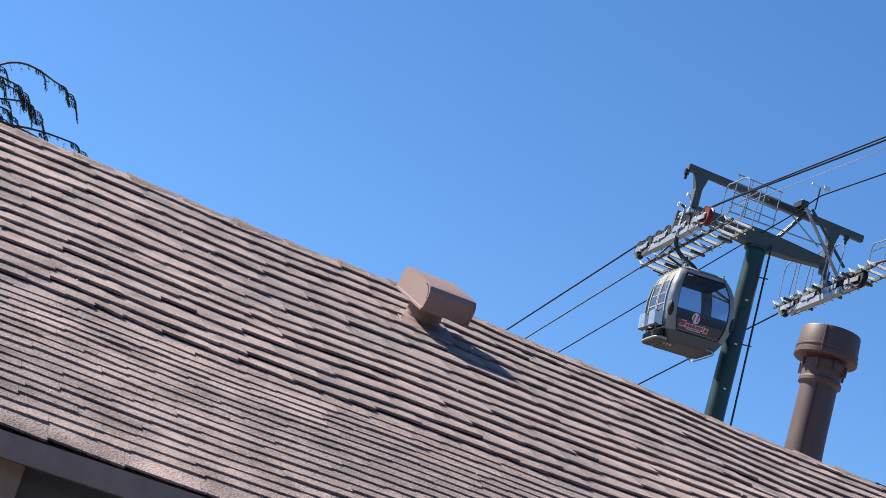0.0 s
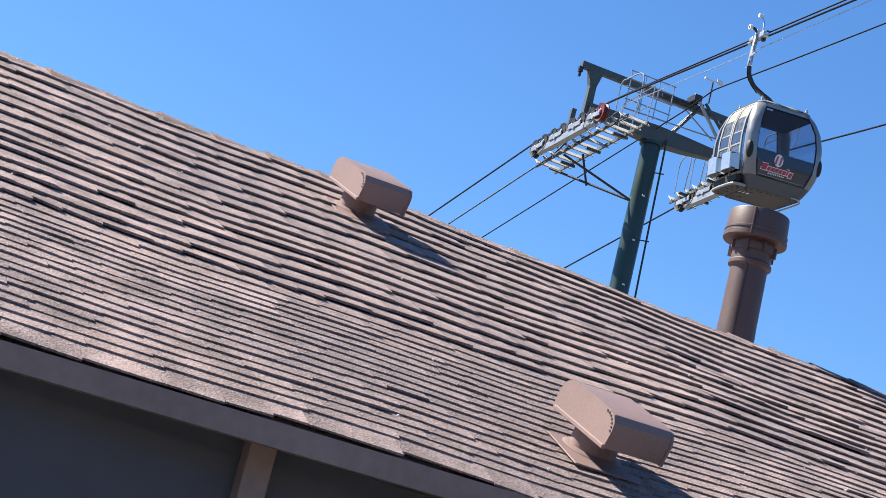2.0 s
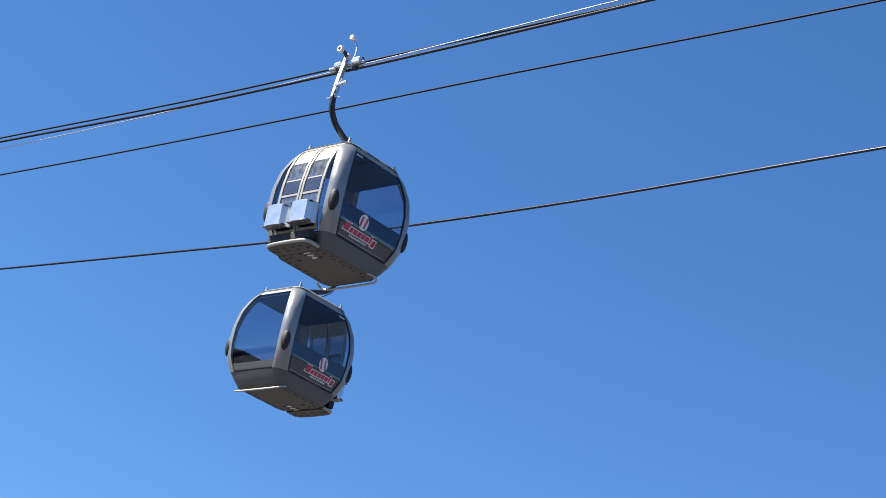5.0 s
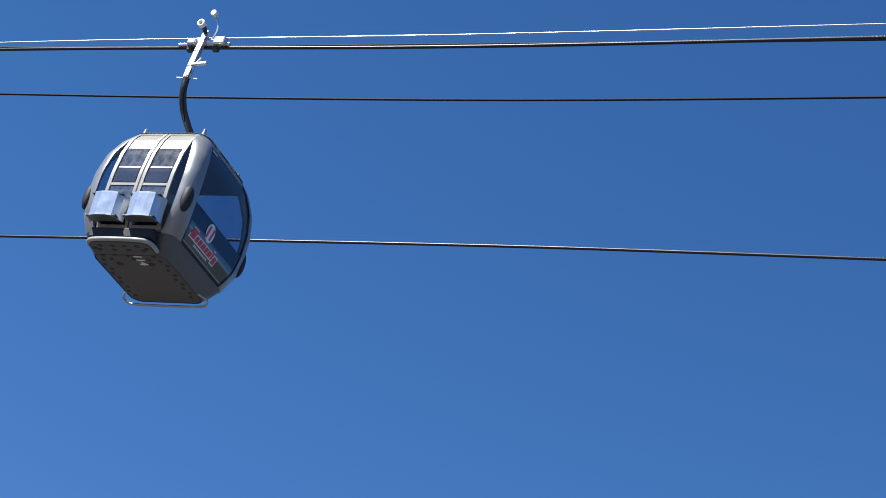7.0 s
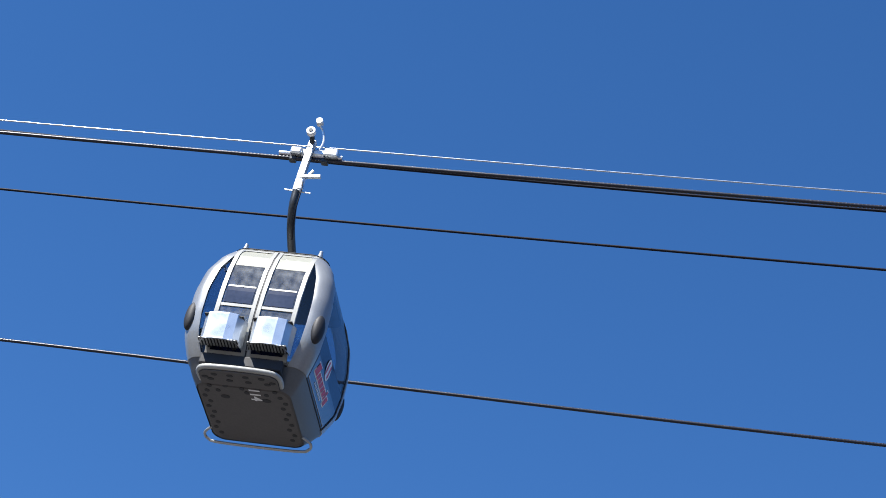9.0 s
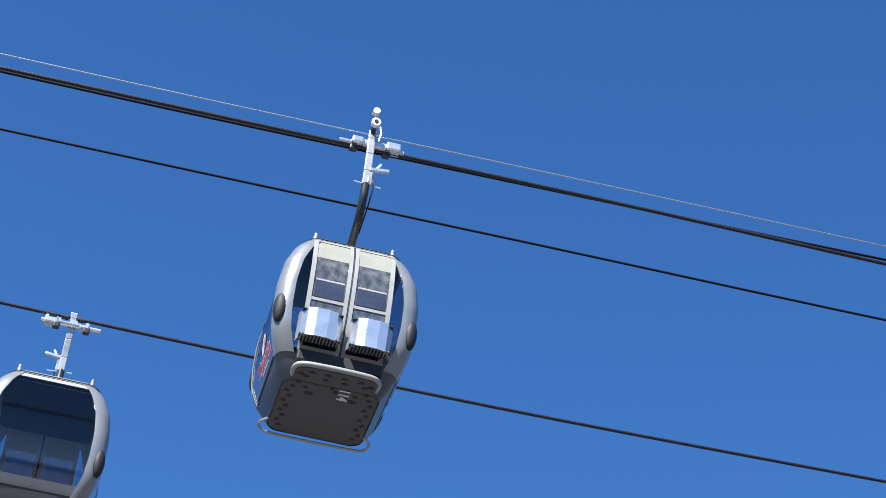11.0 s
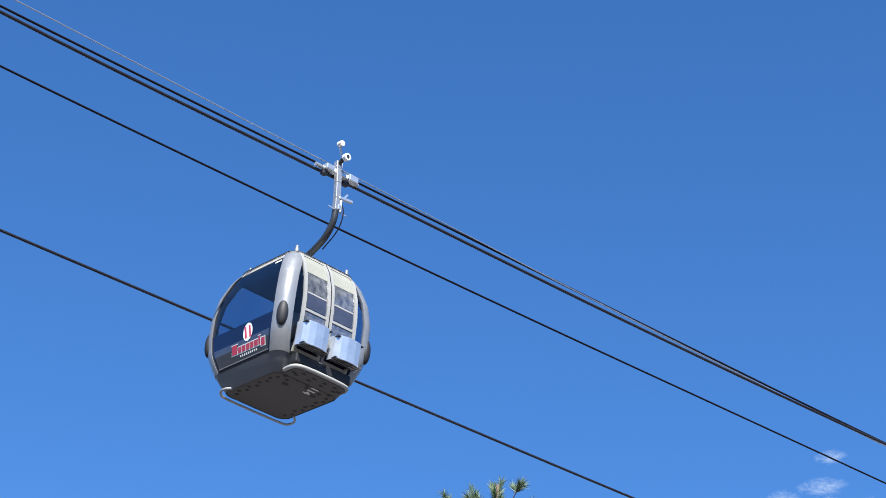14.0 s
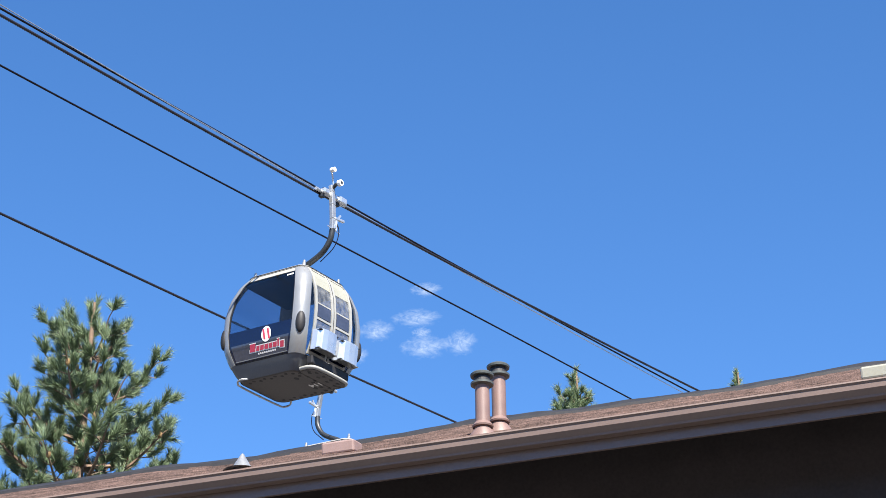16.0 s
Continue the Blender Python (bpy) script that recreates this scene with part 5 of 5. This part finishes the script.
# drooping conifer behind the near ridge
rng = np.random.default_rng(4)
droop = tagged(empty("cedar_tree", pose(-22.9, 0.62, -0.1)), "thin drooping dark conifer twigs behind the near roof", "tree")
bm = bmesh.new()
tube(bm, [(0, -0.9, 0), (0.05, -0.9, 4), (0, -0.85, 8.2)], [0.16, 0.1, 0.02], 8)
smooth(part("trunk", bm, M_BARK, droop))
bm, verts, faces = bmesh.new(), [], []
for k in range(15):
    y1, z1 = (1.25, 8.35) if k == 0 else (0.9, 8.95) if k == 1 else (rng.uniform(0.25, 0.95), rng.uniform(8.15, 8.85))
    pts = bent([(rng.uniform(-0.2, 0.2), -0.85, 7.4 + 0.05 * k), (rng.uniform(-0.3, 0.3), (y1 - 0.85) * 0.55, z1 - 0.1), (0, y1 - 0.15, z1 + 0.04), (0, y1, z1 - 0.10)], 8)
    tube(bm, pts, [0.014 * (1 - i / len(pts)) + 0.005 for i in range(len(pts))], 5)
    for i in range(4, len(pts)):
        p = np.array(pts[i])
        tuft(rng, verts, faces, p, np.array((rng.uniform(-0.3, 0.3), rng.uniform(0.1, 0.8), -0.8)), rng.uniform(0.03, 0.16), 14, 0.03, 0.004)
        if i % 4 == 0:
            d2 = [tuple(p), tuple(p + (0, 0.10, -0.02)), tuple(p + (0, 0.17, -0.16))]
            tube(bm, bent(d2, 4), 0.006, 4)
            for q in bent(d2, 4):
                tuft(rng, verts, faces, np.array(q), np.array((0.1, 0.4, -0.8)), 0.06, 16, 0.035, 0.006)
ob = part("twigwork", bm, M_TWIG, droop)
ob["kind"] = "stuff"
me = bpy.data.meshes.new("crown")
me.from_pydata(verts, [], faces)
me.materials.append(M_TWIG)
ob = new("crown", me)
ob.parent = droop


# ---- small clouds ----
def cloud_material():
    m, t, b, n, l = nodes_of("glowing_white_cloud")
    co, nz, rp = n("ShaderNodeTexCoord"), n("ShaderNodeTexNoise"), n("ShaderNodeValToRGB")
    gr = n("ShaderNodeTexGradient")
    gr.gradient_type = "SPHERICAL"
    nz.inputs["Scale"].default_value, nz.inputs["Detail"].default_value = 2.3, 12
    nz.inputs["Roughness"].default_value = 0.7
    l(co.outputs["Object"], nz.inputs["Vector"]), l(co.outputs["Object"], gr.inputs["Vector"])
    mul = n("ShaderNodeMath")
    mul.operation = "MULTIPLY"
    bend = n("ShaderNodeMath")
    bend.operation, bend.inputs[1].default_value = "POWER", 2.2
    l(nz.outputs["Fac"], bend.inputs[0])
    l(bend.outputs[0], mul.inputs[0]), l(gr.outputs["Fac"], mul.inputs[1])
    rp.color_ramp.elements[0].position, rp.color_ramp.elements[1].position = 0.045, 0.42
    l(mul.outputs[0], rp.inputs[0])
    # sunlight on the cloud is put in as a glow of its own
    tr, em, mx = n("ShaderNodeBsdfTransparent"), n("ShaderNodeEmission"), n("ShaderNodeMixShader")
    em.inputs[0].default_value, em.inputs[1].default_value = (0.66, 0.80, 1.0, 1), 0.52
    nz.inputs["Distortion"].default_value = 0.8
    l(rp.outputs[0], mx.inputs[0]), l(tr.outputs[0], mx.inputs[1]), l(em.outputs[0], mx.inputs[2])
    l(mx.outputs[0], t.nodes["Material Output"].inputs[0])
    return m


M_CLOUD = cloud_material()
for az, el, w, h in ((53.75, 26.45, 0.40, 0.17), (53.45, 25.65, 0.62, 0.22), (54.8, 24.95, 0.42, 0.30), (53.7, 24.85, 0.62, 0.28), (52.2, 25.3, 0.45, 0.25), (51.6, 24.6, 0.3, 0.2), (53.6, 25.25, 0.25, 0.12)):
    d = 900
    p = Vector((math.sin(radians(az)) * math.cos(radians(el)), math.cos(radians(az)) * math.cos(radians(el)), math.sin(radians(el)))) * d + Vector((0.7, -1.5, 1.5))
    bm = bmesh.new()
    bmesh.ops.create_grid(bm, x_segments=8, y_segments=8, size=1)
    for v in bm.verts:
        v.co.z = 0.15 * noise.noise(v.co * 2 + Vector((az, el, 0)))
    ob = part("cloud", bm, M_CLOUD)
    ob.matrix_basis = look(p, (0.7, -1.5, 1.5)) @ Matrix.Diagonal((d * radians(w) * 1.45, d * radians(h) * 1.65, 3, 1))
    tagged(ob, "small wispy white cloud in a blue sky", "cloud", kind="structure")


# ---- shingles of the near roof ----
def shingle_points(f0, y, length, thick, k, skew):
    """The eight corners of one curled shingle tab, thick at its lower edge, one end lifted more and set a little lower."""
    step = COURSE[k + 1] - COURSE[k]
    f1 = min(1.01, f0 + 1.15 * step)
    fa, fb = f0 + skew[0] * step, f0 + skew[1] * step
    ta, tb = thick * skew[2], thick * skew[3]
    out = []
    for part_of, base, lift1 in ((0.62, 0.002, 0.0), (1.0, 0.006, 0.006)):
        out += [roof_at(fa, y, base + ta * part_of), roof_at(fb, y + length, base + tb * part_of), roof_at(f1, y + length, lift1), roof_at(f1, y, lift1)]
    return out


BOX_FACES = [(3, 2, 1, 0), (4, 5, 6, 7), (0, 1, 5, 4), (1, 2, 6, 5), (2, 3, 7, 6), (3, 0, 4, 7)]
rng = random.Random(11)
verts, faces, singles = [], [], 0
for k in range(COURSES):
    y = Y0 + rng.uniform(0, 0.3)
    while y < Y1 - 0.4:
        length = rng.choice((0.11, 0.15, 0.19, 0.24, 0.30))
        f0 = COURSE[k] + rng.uniform(-0.06, 0.06) * (COURSE[k + 1] - COURSE[k])
        thick = rng.uniform(0.0140, 0.0165) * (0.47 if COURSE[k] < 0.33 else 1.0)
        if rng.random() < 0.02:
            thick *= 1.4
        skew = (rng.uniform(-0.02, 0.16), rng.uniform(-0.16, 0.02), rng.uniform(0.6, 1.1), rng.uniform(0.95, 1.3))
        pts = shingle_points(f0, y, length - 0.001, thick, k, skew)
        if singles < 300 and 1.6 < y < 3.4 and k < 40:
            me = bpy.data.meshes.new("shingle")
            o = pts[0]
            me.from_pydata([tuple(p - o) for p in pts], [], BOX_FACES)
            me.materials.append(M_SHINGLE)
            ob = new("shingle", me)
            ob.parent, ob.location = roof_deck, o
            singles += 1
        else:
            n = len(verts)
            verts += [tuple(p) for p in pts]
            faces += [tuple(n + i for i in q) for q in BOX_FACES]
        y += length
me = bpy.data.meshes.new("shingles")
me.from_pydata(verts, [], faces)
me.materials.append(M_SHINGLE)
ob = new("shingles", me)
ob.parent = roof_deck
ob["kind"] = "stuff"
# pale grit and bird droppings lying on the roof
bm = bmesh.new()
for _ in range(70):
    p = roof_at(rng.uniform(0.05, 0.98), rng.uniform(-1, 8), 0.03)
    bmesh.ops.create_icosphere(bm, subdivisions=1, radius=rng.uniform(0.003, 0.006), matrix=Matrix.Translation(p))
ob = part("pale_specks", bm, M_WHITE, roof_deck, "scattered pale specks")
ob["kind"] = "stuff"


# shingles of the far roof
verts, faces = [], []
b_step = 0.143
for k in range(int(RUN / b_step)):
    a = A0 + rng.uniform(0, 0.3)
    while a < A1 - 0.4:
        length, thick = rng.choice((0.14, 0.2, 0.26, 0.34)), rng.choice((0.010, 0.013, 0.016, 0.022))
        b0 = b_step * (k + rng.uniform(-0.06, 0.06))
        n = len(verts)
        for lift0, lift1 in ((0.004, 0.0), (0.004 + thick, 0.006)):
            verts += [tuple(roof2(*q)) for q in ((a, b0, lift0), (a + length - 0.003, b0, lift0), (a + length - 0.003, b0 + b_step * 1.1, lift1), (a, b0 + b_step * 1.1, lift1))]
        faces += [tuple(n + i for i in q) for q in BOX_FACES]
        a += length
me = bpy.data.meshes.new("shingles")
me.from_pydata(verts, [], faces)
me.materials.append(M_SHINGLE2)
ob = new("shingles", me)
ob.parent = far_roof
ob["kind"] = "stuff"


# ---- what moves ----
def motions():
    walk(cabin_near, [(t / 2, near_pose(t / 2)) for t in range(33)])
    for k, ob in enumerate(cabin_back):
        walk(ob, [(t / 2, back_pose(t / 2, (0, 58.05, 114.7)[k])) for t in range(33)])


motions()
